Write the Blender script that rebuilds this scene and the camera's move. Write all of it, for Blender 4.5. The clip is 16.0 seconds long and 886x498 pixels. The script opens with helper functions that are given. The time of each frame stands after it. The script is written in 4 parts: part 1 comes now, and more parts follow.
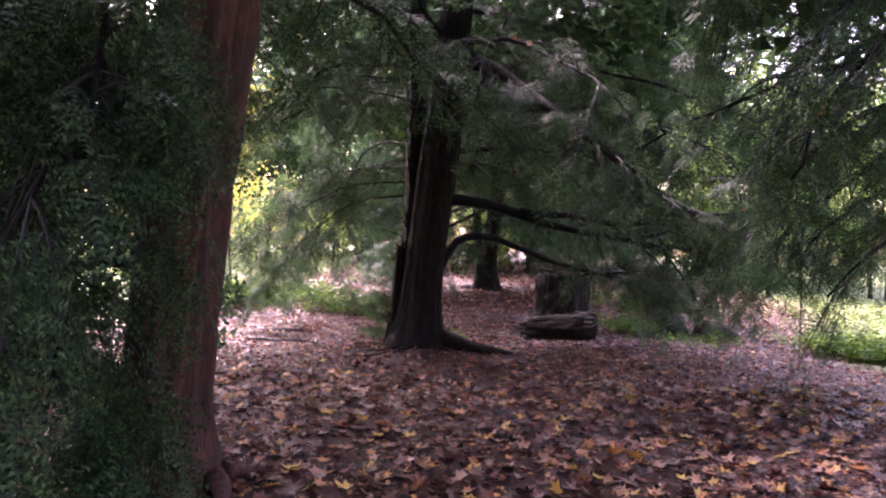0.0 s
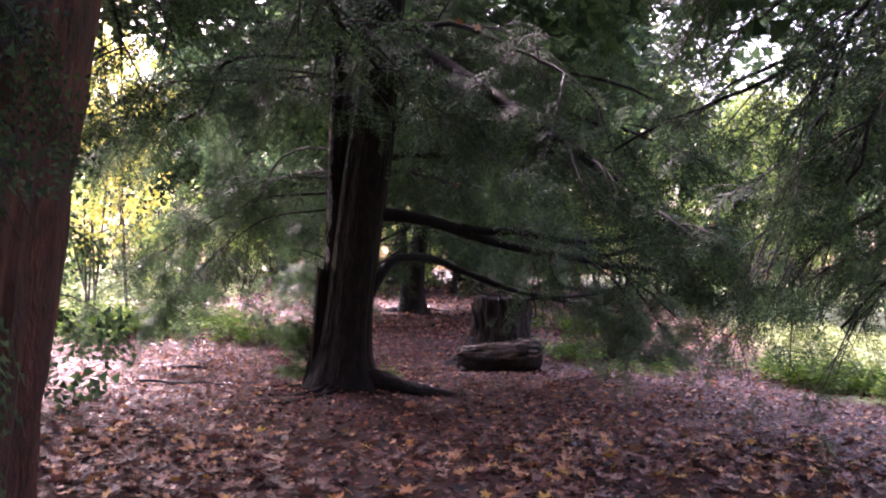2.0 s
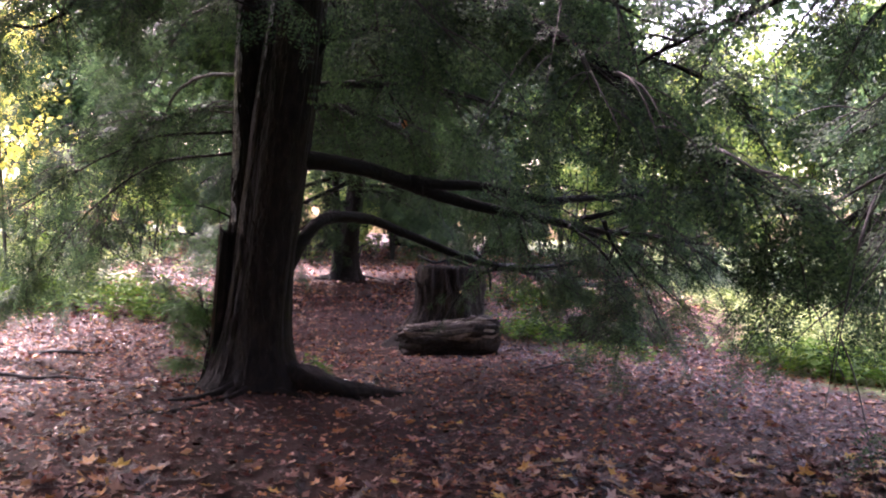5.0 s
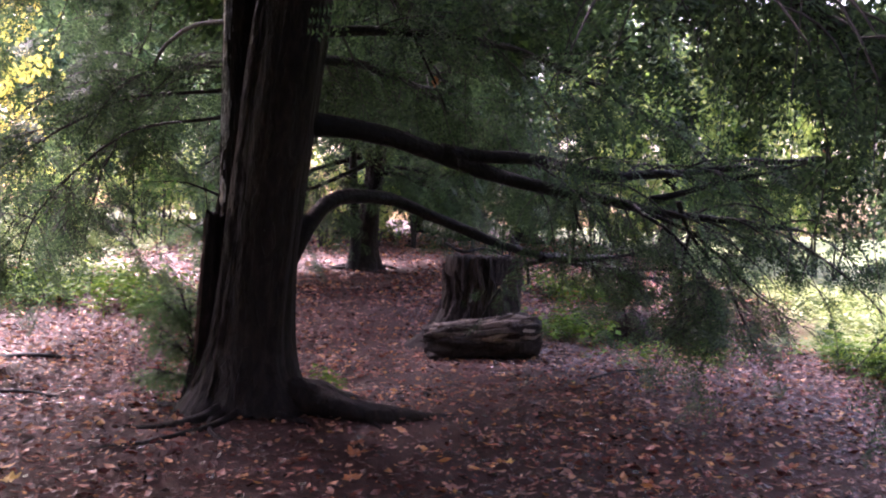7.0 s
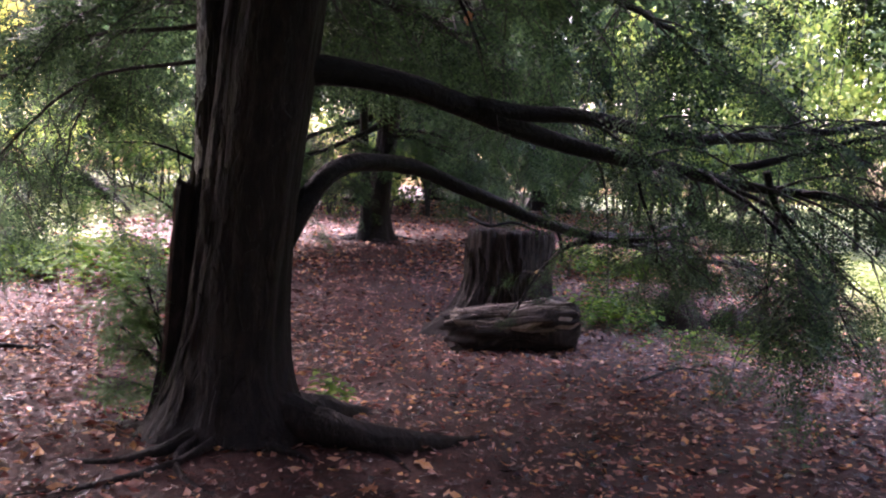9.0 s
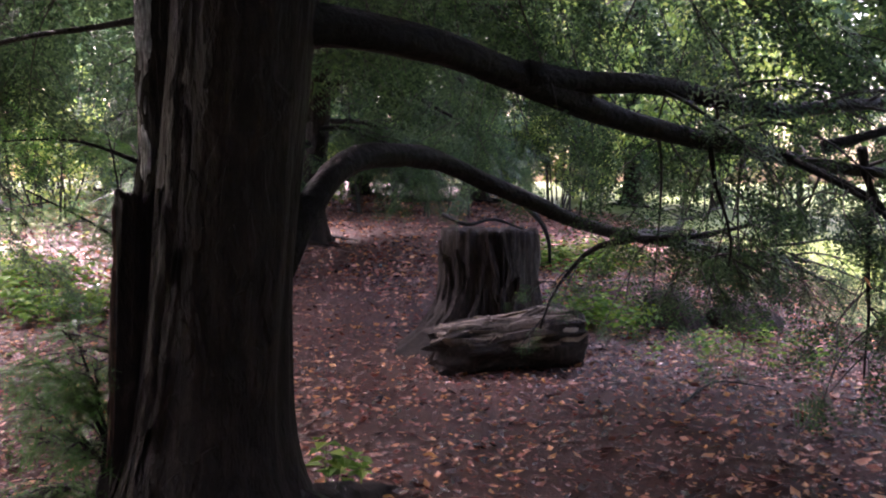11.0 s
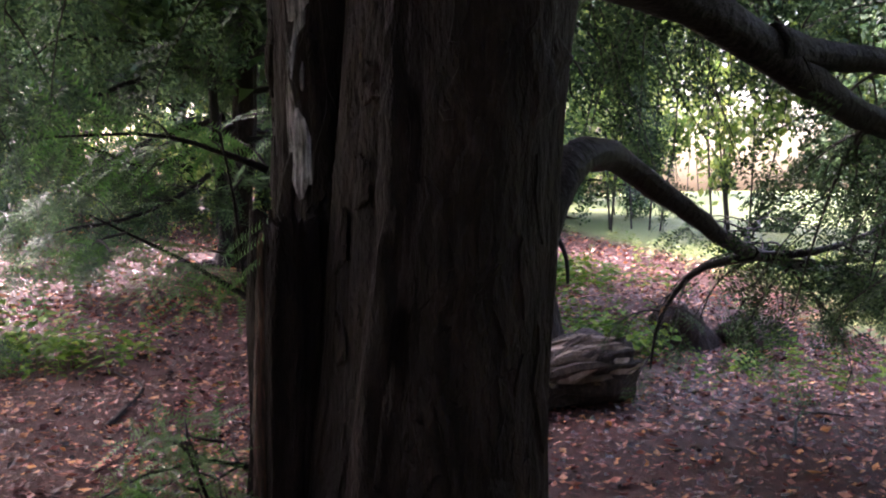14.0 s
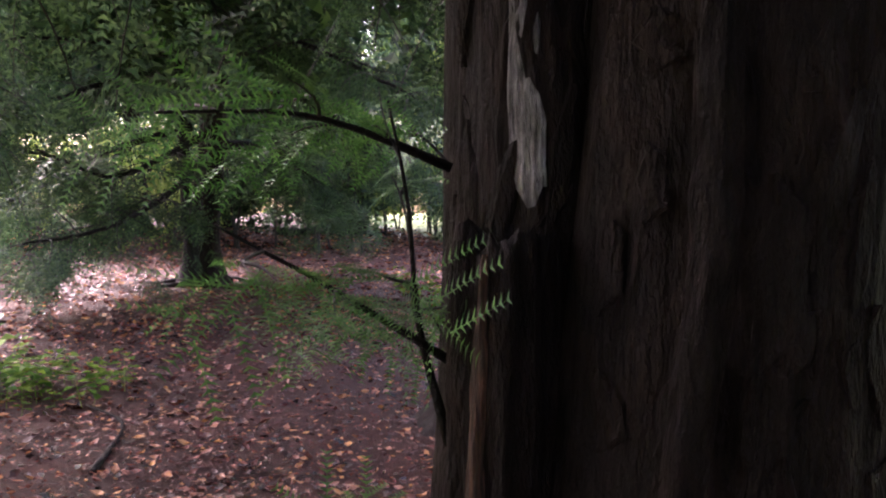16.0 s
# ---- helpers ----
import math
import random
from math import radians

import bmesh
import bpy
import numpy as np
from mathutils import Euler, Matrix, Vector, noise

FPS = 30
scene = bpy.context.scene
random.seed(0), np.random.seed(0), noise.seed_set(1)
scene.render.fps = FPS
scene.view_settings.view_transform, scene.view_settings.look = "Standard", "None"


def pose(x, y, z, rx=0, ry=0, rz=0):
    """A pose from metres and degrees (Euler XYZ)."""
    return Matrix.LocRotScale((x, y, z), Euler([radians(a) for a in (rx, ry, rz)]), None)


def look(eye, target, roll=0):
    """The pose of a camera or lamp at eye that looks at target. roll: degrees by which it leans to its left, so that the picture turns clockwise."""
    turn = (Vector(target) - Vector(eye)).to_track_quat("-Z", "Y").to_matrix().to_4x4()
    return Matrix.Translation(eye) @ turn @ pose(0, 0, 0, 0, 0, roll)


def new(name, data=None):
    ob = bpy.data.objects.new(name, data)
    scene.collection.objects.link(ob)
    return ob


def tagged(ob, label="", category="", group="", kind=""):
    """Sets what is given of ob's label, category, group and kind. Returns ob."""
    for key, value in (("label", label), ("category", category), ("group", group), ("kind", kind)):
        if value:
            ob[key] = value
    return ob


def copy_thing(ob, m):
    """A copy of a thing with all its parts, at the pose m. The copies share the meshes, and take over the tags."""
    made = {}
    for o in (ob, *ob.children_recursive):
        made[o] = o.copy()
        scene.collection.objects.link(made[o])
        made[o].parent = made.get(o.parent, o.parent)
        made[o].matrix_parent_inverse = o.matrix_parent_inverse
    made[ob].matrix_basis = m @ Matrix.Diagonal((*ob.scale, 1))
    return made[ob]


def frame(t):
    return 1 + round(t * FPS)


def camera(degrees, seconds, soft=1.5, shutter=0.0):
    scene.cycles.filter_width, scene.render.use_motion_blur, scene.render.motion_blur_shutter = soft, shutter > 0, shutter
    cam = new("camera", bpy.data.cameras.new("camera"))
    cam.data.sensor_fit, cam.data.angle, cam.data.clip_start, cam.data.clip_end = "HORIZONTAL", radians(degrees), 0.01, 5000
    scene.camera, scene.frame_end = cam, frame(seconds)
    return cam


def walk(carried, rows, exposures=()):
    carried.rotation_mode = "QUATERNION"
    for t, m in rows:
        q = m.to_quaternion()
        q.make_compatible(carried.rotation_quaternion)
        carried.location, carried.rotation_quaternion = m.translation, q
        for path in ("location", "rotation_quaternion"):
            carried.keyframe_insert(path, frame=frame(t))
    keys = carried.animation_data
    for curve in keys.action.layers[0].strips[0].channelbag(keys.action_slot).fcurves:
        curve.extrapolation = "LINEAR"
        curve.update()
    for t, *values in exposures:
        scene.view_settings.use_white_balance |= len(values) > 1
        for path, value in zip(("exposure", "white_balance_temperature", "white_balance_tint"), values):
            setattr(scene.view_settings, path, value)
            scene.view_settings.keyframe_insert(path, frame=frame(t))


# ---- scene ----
from mathutils.bvhtree import BVHTree

cam = camera(56.3, 16.0, soft=2.1)
METRES, EYE = 11.278, 1.5
ROWS = [
    (0.0, 0.0, 0.0, 0.0, -0.04, 0.96, -2.28),
    (0.5, 0.0036, 0.0448, 0.0062, -0.59, 2.11, -2.41),
    (1.0, -0.0057, 0.0826, 0.0059, -2.44, 3.22, -2.02),
    (1.5, -0.0184, 0.1193, 0.0104, -4.69, 3.29, -1.5),
    (2.0, -0.0145, 0.1566, 0.0085, -5.77, 2.35, -1.69),
    (2.5, -0.0077, 0.1897, 0.0117, -5.96, 1.66, -2.06),
    (3.0, -0.0089, 0.2245, 0.011, -7.25, 1.73, -2.09),
    (3.5, -0.0115, 0.2577, 0.0136, -9.37, 1.62, -2.08),
    (4.0, -0.0095, 0.2909, 0.0119, -10.37, 1.15, -2.1),
    (6.5, 0.0089, 0.4701, 0.0111, -10.12, -0.92, -1.98),
    (7.0, 0.0096, 0.5034, 0.0107, -9.04, -0.91, -2.24),
    (7.5, 0.0059, 0.5377, 0.0152, -8.3, -1.14, -2.56),
    (8.0, 0.0087, 0.5657, 0.0134, -7.97, -1.74, -2.29),
    (8.5, 0.0149, 0.6019, 0.0159, -7.73, -2.57, -2.38),
    (9.0, 0.0149, 0.6238, 0.017, -8.33, -3.35, -2.75),
    (11.5, -0.0382, 0.7821, 0.0212, -15.29, -3.72, 0.09),
    (12.0, -0.0546, 0.8027, 0.0213, -15.24, -3.43, -0.04),
    (12.5, -0.0664, 0.8311, 0.0209, -15.78, -3.6, 0.58),
    (13.0, -0.0742, 0.8516, 0.0227, -17.29, -3.65, 0.79),
    (13.5, -0.0835, 0.8685, 0.0223, -20.18, -3.22, 1.04),
    (14.0, -0.0952, 0.8857, 0.022, -23.18, -2.93, 1.04),
    (14.5, -0.1058, 0.8999, 0.0214, -24.2, -3.4, 0.02),
    (15.0, -0.1115, 0.9169, 0.0195, -24.2, -3.63, 0.13),
    (15.5, -0.1194, 0.9474, 0.0201, -24.65, -2.68, 0.77),
    (16.0, -0.1239, 0.9606, 0.0213, -27.18, -1.6, 0.14),
]
walk(cam, [(t, pose(0, 0, EYE) @ pose(METRES * x, METRES * y, METRES * z, 90 + pitch, roll, yaw)) for t, x, y, z, yaw, pitch, roll in ROWS],
     exposures=[(0.0, 3.4, 6150, 55), (1.5, 3.28, 6150, 57), (4.0, 3.32, 6250, 45), (7.0, 3.32, 6100, 53), (9.0, 3.35, 6150, 47), (11.5, 3.35, 6200, 42), (12.5, 3.25, 6100, 40), (14.0, 3.3, 6100, 42), (16.0, 3.55, 6200, 42)])

# ---- world and sun ----
world = bpy.data.worlds.new("sky")
scene.world = world
world.use_nodes = True
wn = world.node_tree.nodes
sky = wn.new("ShaderNodeTexSky")
sky.sky_type, sky.sun_disc = "NISHITA", False
sky.sun_elevation, sky.sun_rotation = radians(50), radians(-25)
sky.dust_density, sky.air_density, sky.ozone_density = 6.0, 1.6, 0.5
wn["Background"].inputs["Strength"].default_value = 0.15
world.node_tree.links.new(sky.outputs[0], wn["Background"].inputs["Color"])
sun = new("sun", bpy.data.lights.new("sun", "SUN"))
sun.data.energy, sun.data.angle, sun.data.color = 2.7, radians(10), (1.0, 0.95, 0.87)
sun.matrix_world = look((0, 0, 0), (0.27, -0.58, -0.766))


# ---- materials ----
def material(name, stops, scale=8.0, stretch=(1, 1, 1), rough=(0.5, 0.8), bump=0.3, bump_scale=40.0, island=0.0, spec=0.5,
             through_light=0.0, per_object=0.0, stain=1.5, coat=0.0):
    """Two scales of noise over a colour ramp, a bump from fine noise, and chance by island or by object."""
    mat = bpy.data.materials.new(name)
    mat.use_nodes = True
    nt = mat.node_tree
    n, link = nt.nodes, nt.links.new
    bsdf = n["Principled BSDF"]
    geo = n.new("ShaderNodeNewGeometry")
    mapping = n.new("ShaderNodeMapping")
    mapping.inputs["Scale"].default_value = stretch
    link(geo.outputs["Position"], mapping.inputs["Vector"])

    def tex(s, detail, plain=False):
        t = n.new("ShaderNodeTexNoise")
        t.inputs["Scale"].default_value, t.inputs["Detail"].default_value, t.inputs["Roughness"].default_value = s, detail, 0.65
        link(geo.outputs["Position"] if plain else mapping.outputs[0], t.inputs["Vector"])
        return t.outputs["Fac"]

    def math_node(op, a, b):
        m = n.new("ShaderNodeMath")
        m.operation = op
        for k, v in enumerate((a, b)):
            if isinstance(v, (int, float)):
                m.inputs[k].default_value = v
            else:
                link(v, m.inputs[k])
        return m.outputs[0]

    fine, broad = tex(scale, 6), tex(stain, 4, True)
    fac = math_node("ADD", math_node("MULTIPLY", fine, 0.62), math_node("MULTIPLY", broad, 0.38))
    if island:
        fac = math_node("ADD", math_node("MULTIPLY", fac, 1 - island), math_node("MULTIPLY", geo.outputs["Random Per Island"], island))
    if per_object:
        info = n.new("ShaderNodeObjectInfo")
        fac = math_node("ADD", math_node("MULTIPLY", fac, 1 - per_object), math_node("MULTIPLY", info.outputs["Random"], per_object))
    ramp = n.new("ShaderNodeValToRGB")
    while len(ramp.color_ramp.elements) < len(stops):
        ramp.color_ramp.elements.new(0.5)
    for e, (p, c) in zip(ramp.color_ramp.elements, stops):
        e.position, e.color = p, (*c, 1)
    link(fac, ramp.inputs[0])
    link(ramp.outputs[0], bsdf.inputs["Base Color"])
    r = n.new("ShaderNodeMapRange")
    r.inputs["To Min"].default_value, r.inputs["To Max"].default_value = rough
    link(broad, r.inputs["Value"])
    link(r.outputs[0], bsdf.inputs["Roughness"])
    bsdf.inputs["Specular IOR Level"].default_value = spec
    bsdf.inputs["Coat Weight"].default_value = coat
    bsdf.inputs["Coat Roughness"].default_value = 0.3
    if bump:
        b = n.new("ShaderNodeBump")
        b.inputs["Strength"].default_value, b.inputs["Distance"].default_value = bump, 0.03
        link(math_node("ADD", tex(bump_scale, 4), fine), b.inputs["Height"])
        link(b.outputs[0], bsdf.inputs["Normal"])
    if through_light:
        tr = n.new("ShaderNodeBsdfTranslucent")
        mix = n.new("ShaderNodeMixShader")
        mix.inputs[0].default_value = through_light
        link(ramp.outputs[0], tr.inputs["Color"])
        link(bsdf.outputs[0], mix.inputs[1])
        link(tr.outputs[0], mix.inputs[2])
        link(mix.outputs[0], n["Material Output"].inputs["Surface"])
    return mat


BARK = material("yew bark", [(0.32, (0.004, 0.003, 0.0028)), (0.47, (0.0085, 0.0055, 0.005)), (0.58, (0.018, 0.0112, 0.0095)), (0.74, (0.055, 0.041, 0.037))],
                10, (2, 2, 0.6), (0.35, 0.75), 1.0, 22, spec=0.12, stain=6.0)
RED_BARK = material("red yew bark", [(0.34, (0.009, 0.004, 0.0035)), (0.5, (0.06, 0.0165, 0.0125)), (0.7, (0.16, 0.05, 0.036))],
                    8, (2, 2, 0.6), (0.5, 0.75), 1.0, 20, stain=4.0)
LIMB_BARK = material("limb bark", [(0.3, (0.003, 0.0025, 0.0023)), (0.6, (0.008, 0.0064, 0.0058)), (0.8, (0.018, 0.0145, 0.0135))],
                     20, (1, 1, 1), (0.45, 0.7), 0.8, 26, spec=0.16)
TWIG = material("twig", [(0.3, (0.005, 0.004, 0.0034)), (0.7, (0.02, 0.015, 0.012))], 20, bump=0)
# pale tones carry the glare of the sky on wet stems
GLARE_WOOD = material("wet wood with sky glare", [(0.38, (0.03, 0.027, 0.027)), (0.5, (0.2, 0.19, 0.195)), (0.64, (0.6, 0.58, 0.6))],
                     16, (5, 5, 0.5), (0.15, 0.35), 1.0, 30, spec=0.8, stain=9.0)
SPLIT_WOOD = material("split red wood", [(0.36, (0.012, 0.006, 0.005)), (0.47, (0.06, 0.025, 0.016)), (0.56, (0.19, 0.085, 0.05)), (0.7, (0.36, 0.2, 0.125))],
                      18, (5, 5, 0.35), (0.4, 0.7), 0.9, 50)
ROT = material("rotting wood", [(0.36, (0.005, 0.003, 0.0025)), (0.5, (0.02, 0.0125, 0.0095)), (0.62, (0.055, 0.037, 0.028)), (0.76, (0.18, 0.135, 0.105))],
               14, (2, 2, 0.7), (0.5, 0.8), 1.0, 60, spec=0.2)
NEEDLE = material("yew needles", [(0.2, (0.014, 0.034, 0.019)), (0.5, (0.04, 0.083, 0.037)), (0.8, (0.1, 0.17, 0.062))],
                  6, rough=(0.48, 0.68), bump=0, island=0.6, through_light=0.42, stain=0.8, spec=0.28)
YOUNG = material("young needles", [(0.2, (0.03, 0.1, 0.02)), (0.5, (0.065, 0.19, 0.036)), (0.8, (0.13, 0.3, 0.055))],
                 6, rough=(0.35, 0.55), bump=0, island=0.5, through_light=0.4)
BROADLEAF = material("shrub leaves", [(0.2, (0.08, 0.15, 0.03)), (0.5, (0.18, 0.29, 0.06)), (0.75, (0.36, 0.44, 0.1)), (0.95, (0.55, 0.47, 0.1))],
                     5, rough=(0.4, 0.6), bump=0, island=0.55, through_light=0.45, stain=0.5)
HERB = material("low herb leaves", [(0.2, (0.03, 0.085, 0.01)), (0.5, (0.075, 0.16, 0.016)), (0.8, (0.17, 0.26, 0.025))],
                5, rough=(0.55, 0.75), bump=0, island=0.55, through_light=0.4, spec=0.2)
GOLD = material("golden leaves", [(0.2, (0.26, 0.32, 0.05)), (0.5, (0.48, 0.48, 0.09)), (0.8, (0.65, 0.56, 0.13))],
                5, rough=(0.4, 0.6), bump=0, island=0.5, through_light=0.5)
LITTER = material("fallen leaves", [(0.15, (0.016, 0.006, 0.005)), (0.4, (0.07, 0.0175, 0.0115)), (0.6, (0.155, 0.041, 0.0255)),
                                    (0.74, (0.44, 0.21, 0.155)), (0.92, (0.58, 0.27, 0.08))],
                  9, rough=(0.14, 0.4), bump=0.3, bump_scale=90, island=0.8, stain=0.7, through_light=0.12, spec=0.5)
BRIGHT_LITTER = material("orange and pale fallen leaves", [(0.15, (0.02, 0.009, 0.008)), (0.34, (0.1, 0.032, 0.022)), (0.5, (0.21, 0.072, 0.042)), (0.63, (0.2, 0.125, 0.115)), (0.76, (0.46, 0.25, 0.17)), (0.87, (0.55, 0.22, 0.05)), (0.97, (0.68, 0.44, 0.07))],
                         9, rough=(0.2, 0.45), bump=0.4, bump_scale=70, island=0.88, stain=0.7, through_light=0.1, spec=0.5)
FLAKE = material("flaking grey-brown wood", [(0.3, (0.05, 0.035, 0.028)), (0.5, (0.15, 0.11, 0.085)), (0.72, (0.36, 0.28, 0.23))], 14, (2, 2, 0.7), (0.5, 0.8), 0.8, 40, per_object=0.4, spec=0.25)
MAPLE = material("maple leaf", [(0.2, (0.25, 0.07, 0.03)), (0.38, (0.5, 0.17, 0.045)), (0.6, (0.6, 0.36, 0.22)), (0.88, (0.72, 0.47, 0.07))],
                 14, rough=(0.25, 0.5), bump=0.4, bump_scale=80, per_object=0.7, through_light=0.15)
GRASS = material("meadow grass", [(0.2, (0.07, 0.12, 0.03)), (0.5, (0.16, 0.24, 0.06)), (0.8, (0.3, 0.34, 0.12))],
                 5, rough=(0.5, 0.7), bump=0, island=0.5, through_light=0.3)


def ground_material():
    """Damp red-brown soil under the yews, meadow green outside them."""
    mat = material("woodland floor", [(0.3, (0.014, 0.0055, 0.0043)), (0.48, (0.038, 0.013, 0.0092)), (0.62, (0.076, 0.026, 0.018)), (0.8, (0.15, 0.058, 0.042))],
                   22, rough=(0.5, 0.85), bump=0.8, bump_scale=45, stain=0.9, spec=0.22)
    n, link = mat.node_tree.nodes, mat.node_tree.links.new
    bsdf = n["Principled BSDF"]
    soil = bsdf.inputs["Base Color"].links[0].from_socket
    at = n.new("ShaderNodeVertexColor")
    at.layer_name = "meadow"
    mix = n.new("ShaderNodeMix")
    mix.data_type = "RGBA"
    noise_t = n.new("ShaderNodeTexNoise")
    noise_t.inputs["Scale"].default_value = 3.0
    green = n.new("ShaderNodeValToRGB")
    green.color_ramp.elements[0].color, green.color_ramp.elements[1].color = (0.08, 0.13, 0.035, 1), (0.24, 0.28, 0.09, 1)
    link(noise_t.outputs["Fac"], green.inputs[0])
    link(at.outputs["Color"], mix.inputs["Factor"])
    link(soil, mix.inputs["A"])
    link(green.outputs[0], mix.inputs["B"])
    link(mix.outputs["Result"], bsdf.inputs["Base Color"])
    return mat


FLOOR = ground_material()


# ---- geometry helpers ----
def mesh_of(name, verts, faces, mat, smooth=False):
    """A mesh from arrays of places and of triangles or quads."""
    verts, faces = np.asarray(verts, np.float32), np.asarray(faces, np.int32)
    me = bpy.data.meshes.new(name)
    k = faces.shape[1]
    me.vertices.add(len(verts))
    me.vertices.foreach_set("co", verts.ravel())
    me.loops.add(faces.size)
    me.loops.foreach_set("vertex_index", faces.ravel())
    me.polygons.add(len(faces))
    me.polygons.foreach_set("loop_start", np.arange(0, faces.size, k, dtype=np.int32))
    me.polygons.foreach_set("use_smooth", np.full(len(faces), smooth))
    me.update(calc_edges=True)
    me.validate()
    me.materials.append(mat)
    return me


def part(name, me, parent, label=""):
    ob = new(name, me)
    ob.parent = parent
    return tagged(ob, label)


def thing(name, at, label, category, group="", kind=""):
    ob = new(name)
    ob.location = at
    ob.empty_display_size = 0.2
    return tagged(ob, label, category, group, kind)


def lump(x, y, z, s, seed=0.0):
    return noise.noise(Vector((x * s + seed, y * s - seed, z * s + 2 * seed)))


def smooth_path(points, step=0.12):
    """A rounded line through the points, by Catmull and Rom's rule."""
    p = np.asarray(points, float)
    p = np.vstack([2 * p[0] - p[1], p, 2 * p[-1] - p[-2]])
    out = []
    for i in range(1, len(p) - 2):
        k = max(2, int(np.linalg.norm(p[i + 1, :3] - p[i, :3]) / step))
        t = np.linspace(0, 1, k, endpoint=False)[:, None]
        a, b, c, d = p[i - 1], p[i], p[i + 1], p[i + 2]
        out.append(0.5 * (2 * b + (c - a) * t + (2 * a - 5 * b + 4 * c - d) * t ** 2 + (3 * b - a - 3 * c + d) * t ** 3))
    return np.vstack(out + [p[-2:-1]])


def tube(path, radii, n=10, rough=0.0, seed=0.0, freq=6.0, furrow=0.0, caps=True, first=0):
    """Rings round a path; rough and furrow push the surface in and out. Returns places and quads."""
    path = np.asarray(path, float)
    radii = np.broadcast_to(np.asarray(radii, float), (len(path),))
    tang = np.gradient(path, axis=0)
    tang /= np.linalg.norm(tang, axis=1)[:, None] + 1e-9
    ref = np.array([1.0, 0, 0]) if abs(tang[0][2]) > 0.7 else np.array([0, 0, 1.0])
    verts = []
    for i, (p, t, r) in enumerate(zip(path, tang, radii)):
        u = ref - t * ref.dot(t)
        u /= np.linalg.norm(u) + 1e-9
        ref = u
        v = np.cross(t, u)
        for k in range(n):
            a = 2 * math.pi * k / n
            c, s = math.cos(a), math.sin(a)
            q = r
            if rough:
                q *= 1 + rough * lump(c * 0.5 + p[0], s * 0.5 + p[1], p[2], freq, seed)
            if furrow:
                q *= 1 + furrow * lump(c * 2.2, s * 2.2, i * 0.05, 2.2, seed + 7)
            verts.append(p + q * (c * u + s * v))
    faces = [(i * n + k, i * n + (k + 1) % n, (i + 1) * n + (k + 1) % n, (i + 1) * n + k) for i in range(len(path) - 1) for k in range(n)]
    if caps:
        base = len(verts)
        verts += [path[0], path[-1]]
        e = (len(path) - 1) * n
        for k in range(0, n - 1, 2):
            faces.append((base, (k + 2) % n, k + 1, k))
            faces.append((base + 1, e + k, e + k + 1, e + (k + 2) % n))
    return np.array(verts) , np.array(faces) + first


def tubes(parts):
    """Several tubes as one set of places and quads."""
    vs, fs, k = [], [], 0
    for v, f in parts:
        vs.append(v)
        fs.append(f + k)
        k += len(v)
    return np.vstack(vs), np.vstack(fs)


def shoot_template(step, wide, long=0.085, sides=7):
    """A flat yew spray one unit long: a shoot with side shoots, all set with two rows of needles."""
    vs, fs = [], []

    def needles(o, d, length, droop):
        d = np.array(d) / np.linalg.norm(d)
        side = np.array([d[1], -d[0], 0])
        for q in np.arange(step, length, step):
            for sg in (-1, 1):
                p = o + d * q - np.array([0, 0, droop * q * q])
                tip = p + (side * sg * 0.85 + d * 0.45) * long * (1 - 0.35 * q / length) + np.array([0, 0, -0.012 * sg])
                k = len(vs)
                vs.extend([p - d * wide / 2, p + d * wide / 2, tip])
                fs.append((k, k + 1, k + 2))
        k = len(vs)
        e = o + d * length - np.array([0, 0, droop * length ** 2])
        vs.extend([o + side * 0.006, o - side * 0.006, e])
        fs.append((k, k + 1, k + 2))

    needles(np.zeros(3), (0, 1, 0), 1.0, 0.18)
    for i in range(sides):
        q = 0.1 + 0.8 * i / sides
        sg = 1 if i % 2 else -1
        needles(np.array([0, q, -0.18 * q * q]), (sg * 0.85, 0.6, -0.08), 0.62 * (1 - 0.6 * q) + 0.08, 0.25)
    return np.array(vs), np.array(fs)


FINE, MID, COARSE = shoot_template(0.045, 0.02, 0.085, 5), shoot_template(0.115, 0.07, 0.13, 6), shoot_template(0.19, 0.11, 0.17, 4)


BROAD = shoot_template(0.26, 0.19, 0.24, 3)


def scatter(template, places, dirs, sizes, rng, name, mat, roll=0.5, up=(0, 0, 1)):
    """One mesh of many copies of a small template, each laid along its own direction."""
    tv, tf = template
    places, d = np.asarray(places, float), np.asarray(dirs, float)
    d = d / (np.linalg.norm(d, axis=1)[:, None] + 1e-9)
    k = len(places)
    ups = np.tile(np.array(up, float), (k, 1)) + rng.normal(0, roll, (k, 3))
    x = np.cross(d, ups)
    x /= np.linalg.norm(x, axis=1)[:, None] + 1e-9
    z = np.cross(x, d)
    m = np.stack([x, d, z], axis=2) * np.asarray(sizes)[:, None, None]
    v = np.einsum("kij,nj->kni", m, tv) + places[:, None, :]
    f = tf[None] + (np.arange(k) * len(tv))[:, None, None]
    return mesh_of(name, v.reshape(-1, 3), f.reshape(-1, tf.shape[1]), mat)


